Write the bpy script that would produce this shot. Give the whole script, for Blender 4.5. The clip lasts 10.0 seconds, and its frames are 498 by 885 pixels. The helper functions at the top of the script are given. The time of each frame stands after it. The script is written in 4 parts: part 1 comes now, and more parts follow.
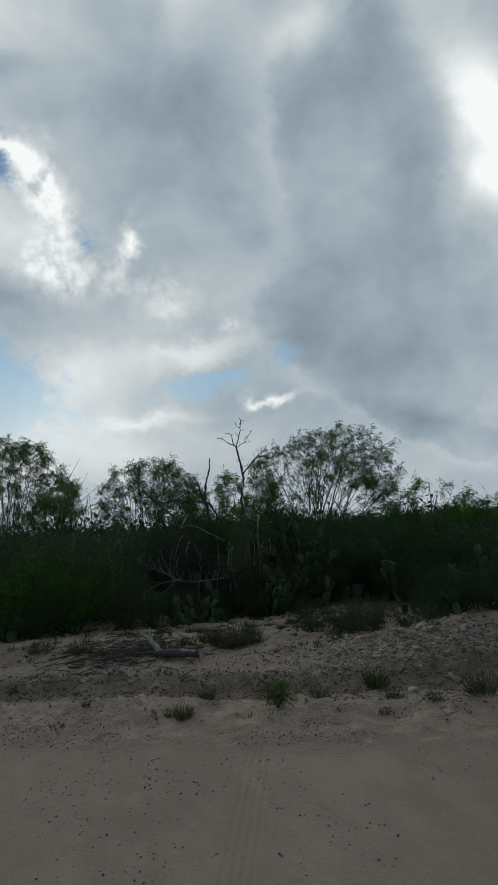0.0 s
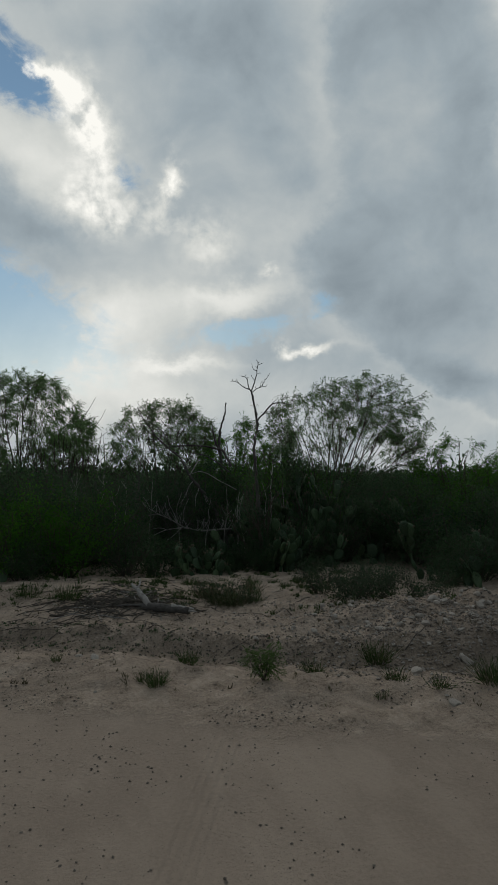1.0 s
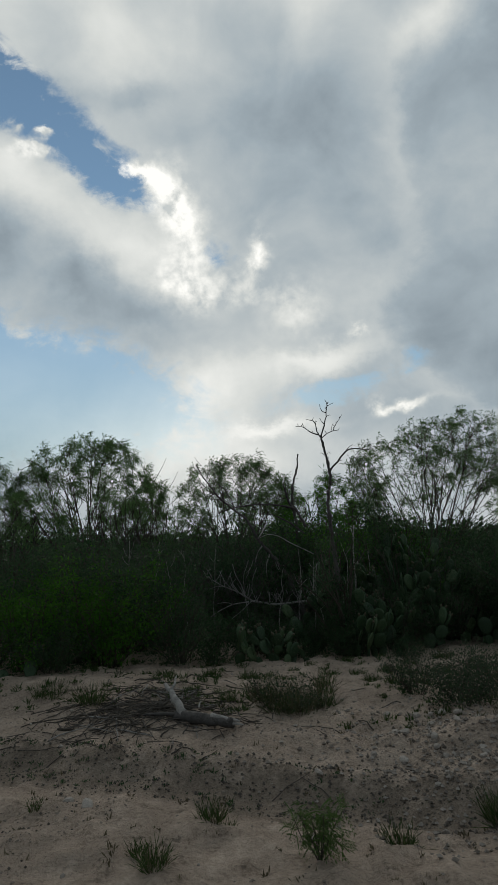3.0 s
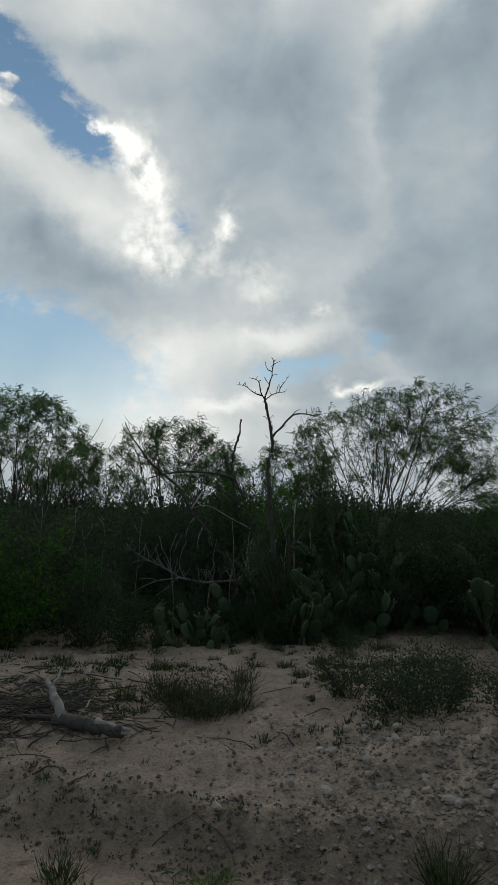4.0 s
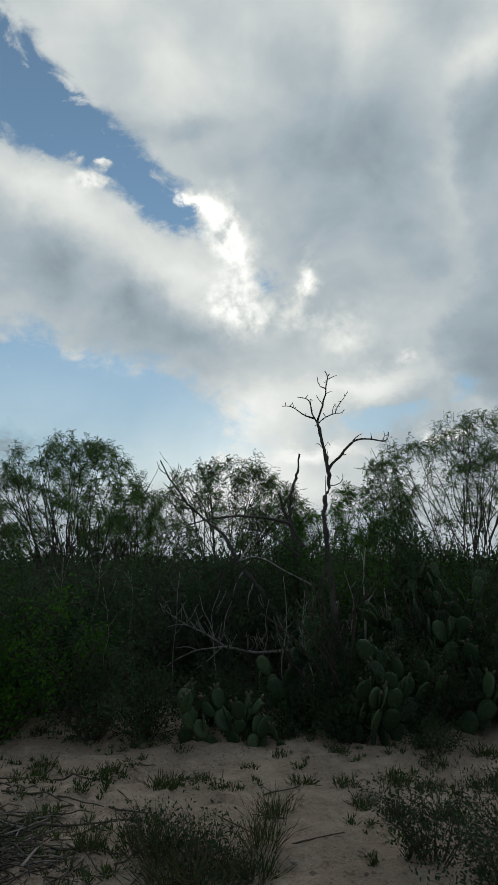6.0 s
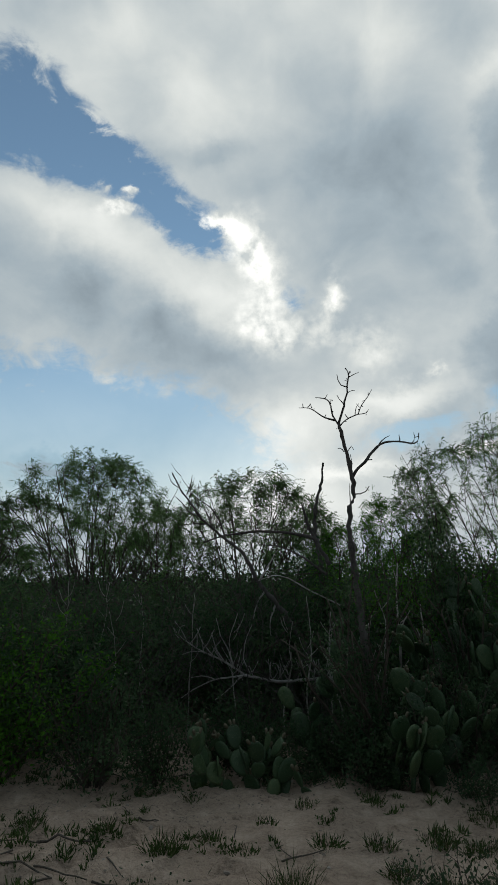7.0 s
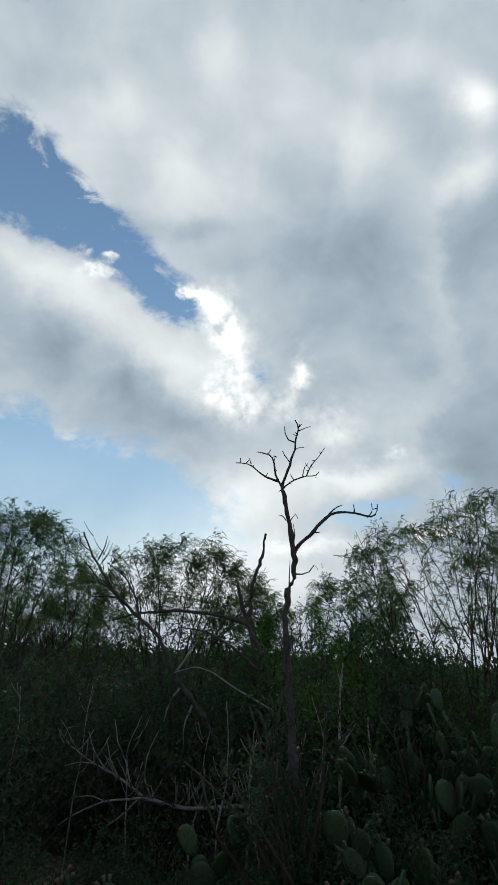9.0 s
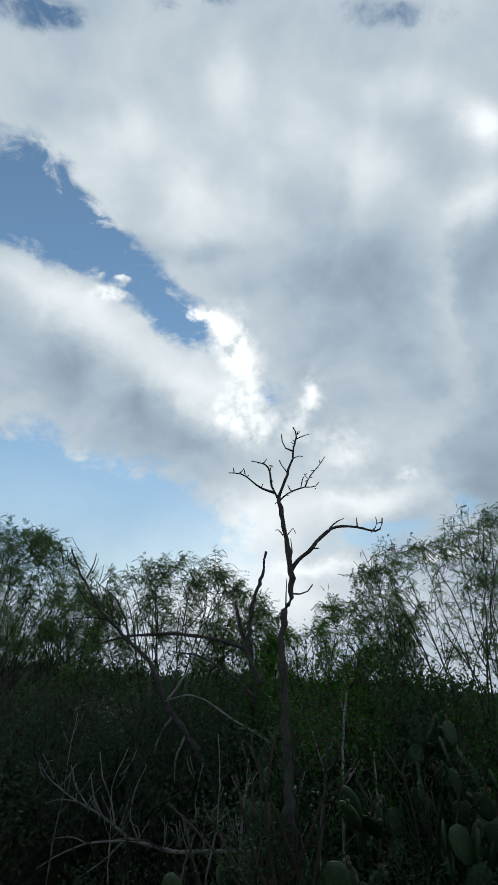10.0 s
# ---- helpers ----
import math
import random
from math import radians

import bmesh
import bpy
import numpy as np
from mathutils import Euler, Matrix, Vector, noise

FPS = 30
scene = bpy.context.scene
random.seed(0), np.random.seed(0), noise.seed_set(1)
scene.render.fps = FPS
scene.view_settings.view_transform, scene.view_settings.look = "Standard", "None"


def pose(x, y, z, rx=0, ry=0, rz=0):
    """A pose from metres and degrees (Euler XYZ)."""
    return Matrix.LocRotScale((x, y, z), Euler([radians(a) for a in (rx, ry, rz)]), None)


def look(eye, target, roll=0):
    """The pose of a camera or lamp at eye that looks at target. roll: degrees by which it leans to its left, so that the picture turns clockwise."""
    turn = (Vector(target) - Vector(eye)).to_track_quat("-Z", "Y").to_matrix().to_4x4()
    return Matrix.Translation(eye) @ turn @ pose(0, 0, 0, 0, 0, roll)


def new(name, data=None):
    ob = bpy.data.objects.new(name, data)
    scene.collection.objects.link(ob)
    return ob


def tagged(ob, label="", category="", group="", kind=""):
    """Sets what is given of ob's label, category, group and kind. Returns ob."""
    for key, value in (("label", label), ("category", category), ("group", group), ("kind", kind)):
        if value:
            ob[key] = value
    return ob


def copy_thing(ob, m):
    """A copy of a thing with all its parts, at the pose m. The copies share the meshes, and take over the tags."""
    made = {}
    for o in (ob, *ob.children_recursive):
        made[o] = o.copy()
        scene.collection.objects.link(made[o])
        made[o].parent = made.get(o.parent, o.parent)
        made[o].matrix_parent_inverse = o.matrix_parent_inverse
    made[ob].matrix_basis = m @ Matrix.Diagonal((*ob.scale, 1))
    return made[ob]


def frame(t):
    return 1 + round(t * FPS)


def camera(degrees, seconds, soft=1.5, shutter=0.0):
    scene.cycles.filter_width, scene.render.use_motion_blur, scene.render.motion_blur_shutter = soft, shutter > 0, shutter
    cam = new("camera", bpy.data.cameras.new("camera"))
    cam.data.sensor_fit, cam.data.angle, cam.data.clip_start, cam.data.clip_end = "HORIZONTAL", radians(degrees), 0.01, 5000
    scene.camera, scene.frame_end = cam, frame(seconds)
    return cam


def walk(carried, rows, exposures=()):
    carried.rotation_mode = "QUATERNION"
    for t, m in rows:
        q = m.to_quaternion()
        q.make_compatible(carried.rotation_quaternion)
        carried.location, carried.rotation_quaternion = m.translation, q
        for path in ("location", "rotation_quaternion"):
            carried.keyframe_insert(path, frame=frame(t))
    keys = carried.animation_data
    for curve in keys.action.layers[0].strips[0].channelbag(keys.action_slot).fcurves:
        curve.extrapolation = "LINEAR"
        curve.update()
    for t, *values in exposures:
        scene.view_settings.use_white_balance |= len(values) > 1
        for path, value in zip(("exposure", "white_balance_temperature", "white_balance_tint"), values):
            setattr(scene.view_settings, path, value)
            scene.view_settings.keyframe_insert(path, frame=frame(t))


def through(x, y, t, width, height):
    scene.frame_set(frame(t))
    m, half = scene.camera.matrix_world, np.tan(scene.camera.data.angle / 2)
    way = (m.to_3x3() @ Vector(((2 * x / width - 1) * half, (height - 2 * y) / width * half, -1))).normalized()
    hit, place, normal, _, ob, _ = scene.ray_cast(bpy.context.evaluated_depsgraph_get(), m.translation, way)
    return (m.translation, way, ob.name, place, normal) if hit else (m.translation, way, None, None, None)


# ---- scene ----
cam = camera(43.6, 10.0, 0.8)
PATH = [
    (0, (0.2, 0.13, 1.478), (0.84, 2.007, 1.735), -3.2),
    (0.5, (0.454, 0.314, 1.535), (1.096, 2.186, 1.821), -3.4),
    (1, (0.715, 0.766, 1.497), (1.259, 2.688, 1.592), 0.2),
    (1.5, (0.933, 1.156, 1.502), (1.52, 3.066, 1.596), -0.5),
    (2, (1.183, 1.538, 1.485), (1.595, 3.483, 1.704), -4.0),
    (3.5, (1.708, 2.684, 1.492), (1.921, 4.649, 1.793), -1.4),
    (4, (1.952, 3.239, 1.443), (2.331, 5.191, 1.658), 0.7),
    (4.5, (2.166, 3.564, 1.439), (2.475, 5.511, 1.778), 0.0),
    (5, (2.339, 3.98, 1.437), (2.464, 5.958, 1.71), -0.5),
    (5.5, (2.495, 4.366, 1.449), (2.751, 6.34, 1.642), -0.2),
    (6, (2.645, 4.723, 1.437), (2.741, 6.685, 1.814), 0.1),
    (7.5, (2.966, 5.603, 1.45), (2.958, 7.555, 1.886), -0.9),
    (8, (3.099, 5.904, 1.471), (3.269, 7.871, 1.791), -0.3),
    (8.5, (3.072, 6.304, 1.575), (3.218, 8.258, 1.978), 2.1),
    (9, (3.109, 6.413, 1.618), (3.228, 8.301, 2.269), 2.7),
    (9.5, (3.254, 6.592, 1.661), (3.316, 8.504, 2.244), 2.0),
    (10, (3.257, 6.768, 1.653), (3.338, 8.635, 2.365), 3.0),
]
EXPOSURES = [
    (0.0, -0.08, 6250, 8), (0.5, -0.28, 6350, 8), (1.0, -0.06, 6700, 9), (1.5, 0.06, 6950, 9), (2.0, 0.04, 6850, 9), (4.0, 0.04, 6550, 9),
    (7.0, 0.12, 6550, 8), (8.2, 0.14, 6550, 8), (9.0, 0.20, 6250, 9), (10.0, 0.22, 6100, 9),
]
walk(cam, [(t, look(eye, target, roll)) for t, eye, target, roll in PATH], EXPOSURES)

# ---- world: broken cloud over a blue sky, low sun behind the cloud ----
SUN_AZ, SUN_EL = 3.0, 27.0
world = bpy.data.worlds.new("sky")
scene.world = world
world.use_nodes = True
wt = world.node_tree
wt.nodes.clear()


def wnode(kind, **props):
    n = wt.nodes.new(kind)
    for k, v in props.items():
        setattr(n, k, v)
    return n


def plug(n, slot, v):
    if v is None:
        return
    if isinstance(v, bpy.types.NodeSocket):
        n.id_data.links.new(v, n.inputs[slot])
    else:
        n.inputs[slot].default_value = v


def wm(op, a, b=None, c=None, clamp=False):
    n = wnode("ShaderNodeMath", operation=op, use_clamp=clamp)
    for i, v in enumerate((a, b, c)):
        plug(n, i, v)
    return n.outputs[0]


def wstep(v, lo, hi, a=0.0, b=1.0):
    n = wnode("ShaderNodeMapRange", interpolation_type="SMOOTHSTEP")
    for i, s in enumerate((v, lo, hi, a, b)):
        plug(n, i, s)
    return n.outputs[0]


coord = wnode("ShaderNodeTexCoord").outputs["Generated"]
xyz = wnode("ShaderNodeSeparateXYZ")
plug(xyz, 0, coord)
dx, dy, dz = xyz.outputs
ahead = wm("MAXIMUM", dy, 0.05)
U, W = wm("DIVIDE", dx, ahead), wm("DIVIDE", dz, ahead)
front = wstep(dy, 0.05, 0.25)


def wnoise(scale, detail, rough=0.55, stretch=(1, 1, 1.6), offset=(0, 0, 0), warp=0.0):
    m = wnode("ShaderNodeMapping")
    plug(m, "Vector", coord)
    m.inputs["Scale"].default_value = stretch
    m.inputs["Location"].default_value = offset
    n = wnode("ShaderNodeTexNoise")
    plug(n, "Vector", m.outputs[0])
    for k, v in (("Scale", scale), ("Detail", detail), ("Roughness", rough), ("Distortion", warp)):
        n.inputs[k].default_value = v
    return n


big = wnoise(3.2, 5, 0.5, offset=(2.3, 0.4, 1.1))
fine = wnoise(13, 9, 0.62, stretch=(1, 1, 1.2), offset=(0.3, 5.1, 2.2))
sb, sf = wnode("ShaderNodeSeparateColor"), wnode("ShaderNodeSeparateColor")
plug(sb, 0, big.outputs["Color"])
plug(sf, 0, fine.outputs["Color"])


def swirl(i, base):
    a = wm("MULTIPLY_ADD", sb.outputs[i], 0.08, -0.04)
    b = wm("MULTIPLY_ADD", sf.outputs[i], 0.085, -0.0425)
    return wm("ADD", base, wm("ADD", a, b))


UU, WW = swirl(0, U), swirl(1, W)


def puff(u, w, su, sw, turn=0.0):
    """A soft oval in the plane of view ahead, warped by the swirl."""
    c, s = math.cos(radians(turn)), math.sin(radians(turn))
    du, dw = wm("SUBTRACT", UU, u), wm("SUBTRACT", WW, w)
    p = wm("MULTIPLY_ADD", du, c / su, wm("MULTIPLY", dw, s / su))
    q = wm("MULTIPLY_ADD", du, -s / sw, wm("MULTIPLY", dw, c / sw))
    r = wm("MULTIPLY_ADD", p, p, wm("MULTIPLY", q, q))
    return wm("EXPONENT", wm("MULTIPLY", r, -1.0))


def total(rows):
    out = 0.0
    for amount, *shape in rows:
        out = wm("MULTIPLY_ADD", puff(*shape), amount, out)
    return wm("MULTIPLY", out, front)


GAPS = [
    (1.05, -0.649, 0.938, 0.211, 0.113, -26),
    (1.05, -0.462, 0.858, 0.135, 0.087, -26),
    (1.00, -0.286, 0.762, 0.136, 0.065, -34),
    (1.05, -0.122, 0.642, 0.087, 0.055, -39),
    (0.50, 0.077, 0.474, 0.033, 0.057, 1),
    (1.10, -0.455, 0.257, 0.299, 0.148, -8),
    (1.10, -0.150, 0.220, 0.207, 0.089, -12),
    (0.80, 0.287, 0.244, 0.114, 0.033, 14),
    (0.45, 0.434, 0.292, 0.062, 0.022, 10),
    (0.85, -0.495, 1.397, 0.144, 0.075, -13),
    (0.50, -0.131, 1.477, 0.198, 0.057, 8),
    (0.50, 0.324, 1.502, 0.208, 0.078, 8),
    (0.50, -0.286, 0.843, 0.173, 0.049, -42),
    (0.40, -0.430, 1.009, 0.146, 0.053, -40),
    (0.40, -0.061, 0.579, 0.064, 0.040, -39),
]
TUFTS = [
    (0.60, -0.347, 0.193, 0.086, 0.027, -12),
    (0.75, -0.189, 0.686, 0.014, 0.013, 2),
    (0.75, -0.219, 0.644, 0.033, 0.014, 15),
    (0.60, -0.228, 0.693, 0.009, 0.009, 2),
    (0.60, -0.047, 0.615, 0.046, 0.017, -26),
    (0.45, -0.234, 0.843, 0.042, 0.059, -49),
    (0.50, -0.100, 0.671, 0.026, 0.012, -29),
]
CUMULUS = [
    (0.52, 0.013, 0.552, 0.036, 0.072, 10),
    (0.30, 0.023, 0.437, 0.044, 0.053, 1),
    (0.75, -0.047, 0.617, 0.046, 0.017, -22),
    (0.40, 0.137, 0.479, 0.020, 0.044, -22),
    (0.70, -0.189, 0.686, 0.014, 0.013, 2),
    (0.45, -0.219, 0.644, 0.033, 0.013, 15),
    (0.18, 0.086, 0.412, 0.077, 0.026, 1),
    (0.15, 0.202, 0.384, 0.058, 0.041, 1),
    (0.22, -0.311, 0.841, 0.128, 0.018, -36),
    (0.40, 0.321, 0.348, 0.017, 0.009, 3),
    (0.35, 0.396, 0.208, 0.032, 0.009, 8),
    (0.35, 0.355, 0.215, 0.015, 0.016, 1),
]
DARK_BANK = [
    (1.00, 0.673, 0.868, 0.179, 0.216, 11),
    (0.90, 0.552, 0.632, 0.131, 0.181, -2),
    (0.80, 0.787, 0.433, 0.206, 0.178, 4),
    (0.90, 0.529, 0.350, 0.169, 0.103, -17),
    (0.70, 0.643, 0.289, 0.196, 0.079, -7),
    (0.90, 0.694, 0.186, 0.106, 0.042, -4),
    (0.90, 0.816, 0.125, 0.080, 0.040, -1),
    (0.80, -0.334, 0.196, 0.081, 0.027, -10),
    (0.80, 0.538, 0.812, 0.106, 0.121, 6),
]
SOFT_SHADE = [
    (-0.09, 0.688, 0.183, 0.100, 0.035, -4),
    (-0.10, 0.832, 0.125, 0.067, 0.045, -1),
    (-0.16, -0.347, 0.190, 0.086, 0.029, -12),
    (0.11, 0.264, 0.281, 0.110, 0.014, 22),
    (0.10, 0.207, 0.177, 0.081, 0.009, 3),
    (0.10, 0.480, 0.940, 0.095, 0.034, 30),
    (-0.08, -0.076, 0.379, 0.086, 0.046, -22),
    (-0.09, -0.159, 0.443, 0.058, 0.060, -30),
    (-0.08, -0.307, 0.475, 0.105, 0.051, -15),
    (-0.09, 0.241, 0.755, 0.154, 0.142, -30),
    (-0.07, -0.055, 0.770, 0.076, 0.028, 6),
    (-0.06, 0.080, 0.956, 0.149, 0.064, -6),
    (-0.07, 0.086, 0.332, 0.086, 0.050, -9),
    (0.08, -0.285, 0.919, 0.143, 0.045, -42),
    (-0.06, -0.167, 0.778, 0.072, 0.025, -26),
    (-0.09, 0.259, 0.335, 0.060, 0.029, 21),
    (0.07, 0.005, 0.885, 0.052, 0.131, -9),
]
LEFT_BANK = [
    (0.26, -0.282, 0.614, 0.202, 0.052, -27),
    (0.18, -0.086, 0.474, 0.106, 0.046, -27),
    (-0.06, -0.048, 0.374, 0.059, 0.032, 3),
    (-0.10, -0.150, 0.445, 0.042, 0.047, 3),
    (-0.08, -0.297, 0.494, 0.075, 0.053, 3),
    (0.14, -0.204, 0.323, 0.119, 0.017, -13),
    (0.10, 0.001, 0.479, 0.057, 0.097, 3),
]
HIGH_BANK = [
    (0.22, -0.319, 0.856, 0.123, 0.031, -37),
    (0.16, -0.222, 1.056, 0.076, 0.085, 5),
    (-0.06, -0.435, 1.109, 0.065, 0.072, 5),
    (0.18, -0.093, 0.918, 0.064, 0.128, 4),
    (0.18, -0.019, 1.203, 0.057, 0.122, 5),
    (0.18, 0.264, 1.025, 0.073, 0.092, 4),
    (0.12, 0.352, 1.265, 0.131, 0.078, 5),
    (0.40, 0.516, 1.170, 0.047, 0.063, 5),
    (-0.08, 0.205, 0.738, 0.115, 0.137, 4),
    (-0.10, -0.044, 0.776, 0.057, 0.027, 4),
    (-0.07, 0.460, 0.809, 0.065, 0.116, 4),
    (0.08, 0.119, 1.112, 0.057, 0.179, 5),
]
RIGHT_BANK = [
    (-0.04, 0.292, 0.502, 0.126, 0.167, 4),
    (-0.05, 0.445, 0.342, 0.090, 0.085, 4),
    (0.75, 0.933, 0.850, 0.098, 0.153, 10),
    (0.45, 0.917, 0.679, 0.068, 0.059, 7),
    (0.16, 0.515, 0.966, 0.085, 0.051, 30),
    (-0.06, 0.684, 0.845, 0.170, 0.197, 10),
    (-0.04, 0.638, 0.366, 0.210, 0.103, 3),
    (-0.06, 0.700, 0.182, 0.095, 0.036, -7),
    (0.12, 0.832, 0.124, 0.049, 0.057, -1),
    (-0.05, 0.769, 0.059, 0.079, 0.024, -2),
    (0.06, 0.419, 0.728, 0.059, 0.141, 9),
    (0.06, 0.554, 0.655, 0.076, 0.084, 8),
    (-0.08, 0.625, 0.909, 0.084, 0.177, -15),
    (0.06, 0.243, 0.652, 0.120, 0.076, 5),
]
LOW_GLOW = [
    (0.25, 0.237, 0.296, 0.110, 0.020, 16),
    (0.22, 0.049, 0.237, 0.065, 0.058, 4),
    (0.26, 0.045, 0.137, 0.172, 0.081, 3),
    (0.16, 0.162, 0.177, 0.065, 0.010, 5),
    (0.34, 0.396, 0.208, 0.044, 0.008, 12),
    (0.11, 0.234, 0.112, 0.183, 0.053, 3),
    (0.08, 0.314, 0.401, 0.141, 0.073, 4),
    (0.10, 0.443, 0.262, 0.102, 0.042, 1),
    (0.08, 0.163, 0.313, 0.116, 0.059, 2),
]
ragged = wnoise(24, 9, 0.65, stretch=(1, 1, 1), offset=(4, 0, 1), warp=0.6).outputs["Fac"]
haze = wstep(W, -0.06, 0.46)
tufts = total(TUFTS)
streak = wnoise(15, 7, 0.62, stretch=(1.0, 1.0, 1.9), offset=(3, 2, 6), warp=0.9).outputs["Fac"]
frayed = wm("MULTIPLY_ADD", streak, 1.9, wm("MULTIPLY_ADD", ragged, 1.5, -0.70))
hole = wm("SUBTRACT", wm("MULTIPLY", total(GAPS), frayed), wm("MULTIPLY", tufts, wm("MULTIPLY_ADD", ragged, 3.4, -0.9)))
cover = wm("SUBTRACT", 1.0, wm("MULTIPLY", wstep(hole, 0.27, 0.80), haze))
# heavier banks with a torn, fairly crisp edge and a paler rim
torn = wm("MULTIPLY", total(DARK_BANK), wm("MULTIPLY_ADD", streak, 0.8, wm("MULTIPLY_ADD", ragged, 0.7, 0.25)))
bank = wm("MULTIPLY", wstep(torn, 0.32, 0.74), -0.045)
rim = wm("MULTIPLY", wm("MULTIPLY", wstep(torn, 0.16, 0.36), wstep(torn, 0.56, 0.36)), 0.035)
bank = wm("ADD", wm("ADD", bank, rim), total(SOFT_SHADE))
mass = wm("MULTIPLY_ADD", wnoise(3.0, 4, 0.45, stretch=(1, 1, 1.1), offset=(7, 1, 3)).outputs["Fac"], 0.34, -0.17)
billow = wm("MULTIPLY_ADD", wnoise(9.0, 7, 0.55, stretch=(1, 1, 1.1), offset=(1, 4, 3), warp=0.3).outputs["Fac"], 0.30, -0.15)
billow = wm("ADD", mass, billow)
knobs = wm("MULTIPLY_ADD", wnoise(30, 5, 0.55, stretch=(1, 1, 1), offset=(2, 2, 0), warp=0.15).outputs["Fac"], 5.0, -1.75)
heavy = wstep(dy, -0.35, 0.35, 0.31, 0.50)
bright = wm("MULTIPLY", total(CUMULUS), wm("MAXIMUM", knobs, 0.05))
shade = wm("ADD", wm("ADD", wm("ADD", heavy, billow), wm("ADD", wm("ADD", total(LEFT_BANK), total(HIGH_BANK)), wm("ADD", total(RIGHT_BANK), total(LOW_GLOW)))), bright)
shade = wm("MAXIMUM", wm("ADD", shade, bank), 0.12)
ramp = wnode("ShaderNodeValToRGB")
plug(ramp, 0, shade)
ramp.color_ramp.elements[0].position, ramp.color_ramp.elements[0].color = 0.15, (0.095, 0.130, 0.170, 1)
ramp.color_ramp.elements[1].position, ramp.color_ramp.elements[1].color = 1.0, (1.0, 1.0, 0.97, 1)
mid = ramp.color_ramp.elements.new(0.42)
mid.color = (0.335, 0.400, 0.450, 1)
mid = ramp.color_ramp.elements.new(0.68)
mid.color = (0.640, 0.668, 0.662, 1)
cloud = wnode("ShaderNodeBackground")
plug(cloud, "Color", ramp.outputs[0])
cloud.inputs["Strength"].default_value = 1.0
nishita = wnode("ShaderNodeTexSky", sky_type="NISHITA", sun_disc=False, sun_elevation=radians(SUN_EL), sun_rotation=radians(SUN_AZ), air_density=1.0, dust_density=0.0, ozone_density=1.0)
clear = wnode("ShaderNodeBackground")
warm = wnode("ShaderNodeMix", data_type="RGBA", blend_type="MULTIPLY")
warm.inputs[0].default_value = 1.0
plug(warm, 6, nishita.outputs[0])
warm.inputs[7].default_value = (0.96, 1.02, 0.95, 1)
plug(clear, "Color", warm.outputs[2])
clear.inputs["Strength"].default_value = 0.085
blend = wnode("ShaderNodeMixShader")
plug(blend, 0, cover)
plug(blend, 1, clear.outputs[0])
plug(blend, 2, cloud.outputs[0])
plug(wnode("ShaderNodeOutputWorld"), "Surface", blend.outputs[0])

sun = new("sun", bpy.data.lights.new("sun", "SUN"))
sun.data.energy, sun.data.angle, sun.data.color = 0.5, radians(14), (1.0, 0.95, 0.86)
aim = Vector((math.sin(radians(SUN_AZ)) * math.cos(radians(SUN_EL)), math.cos(radians(SUN_AZ)) * math.cos(radians(SUN_EL)), math.sin(radians(SUN_EL))))
sun.matrix_world = look(aim * 60, (0, 0, 0))


# ---- materials ----
class Mat:
    """A small builder for node materials."""

    def __init__(self, name):
        self.mat = bpy.data.materials.new(name)
        self.mat.use_nodes = True
        self.t = self.mat.node_tree
        self.bsdf = self.t.nodes["Principled BSDF"]
        self.out = self.t.nodes["Material Output"]

    def node(self, kind, **props):
        n = self.t.nodes.new(kind)
        for k, v in props.items():
            setattr(n, k, v)
        return n

    def math(self, op, a, b=None, c=None, clamp=False):
        n = self.node("ShaderNodeMath", operation=op, use_clamp=clamp)
        for i, v in enumerate((a, b, c)):
            plug(n, i, v)
        return n.outputs[0]

    def step(self, v, lo, hi):
        n = self.node("ShaderNodeMapRange", interpolation_type="SMOOTHSTEP")
        for i, s in enumerate((v, lo, hi)):
            plug(n, i, s)
        return n.outputs[0]

    def place(self, kind="Object"):
        return self.node("ShaderNodeTexCoord").outputs[kind]

    def noise(self, scale, detail=4, rough=0.55, vector=None, stretch=None):
        v = vector or self.place()
        if stretch:
            m = self.node("ShaderNodeMapping")
            plug(m, "Vector", v)
            m.inputs["Scale"].default_value = stretch
            v = m.outputs[0]
        n = self.node("ShaderNodeTexNoise")
        plug(n, "Vector", v)
        for k, s in (("Scale", scale), ("Detail", detail), ("Roughness", rough)):
            n.inputs[k].default_value = s
        return n.outputs["Fac"]

    def ramp(self, fac, *stops):
        n = self.node("ShaderNodeValToRGB")
        plug(n, 0, fac)
        e = n.color_ramp.elements
        while len(e) < len(stops):
            e.new(0.5)
        for el, (p, c) in zip(e, stops):
            el.position, el.color = p, (*c, 1)
        return n.outputs[0]

    def mix(self, fac, a, b, blend="MIX"):
        n = self.node("ShaderNodeMix", data_type="RGBA", blend_type=blend)
        plug(n, 0, fac)
        plug(n, 6, a if isinstance(a, bpy.types.NodeSocket) else (*a, 1))
        plug(n, 7, b if isinstance(b, bpy.types.NodeSocket) else (*b, 1))
        return n.outputs[2]

    def bump(self, height, strength, distance, after=None):
        n = self.node("ShaderNodeBump")
        n.inputs["Strength"].default_value, n.inputs["Distance"].default_value = strength, distance
        plug(n, "Height", height)
        plug(n, "Normal", after)
        return n.outputs[0]

    def finish(self, colour, rough=0.8, normal=None, spec=0.3):
        plug(self.bsdf, "Base Color", colour if isinstance(colour, bpy.types.NodeSocket) else (*colour, 1))
        plug(self.bsdf, "Roughness", rough)
        plug(self.bsdf, "Normal", normal)
        self.bsdf.inputs["Specular IOR Level"].default_value = spec
        return self.mat


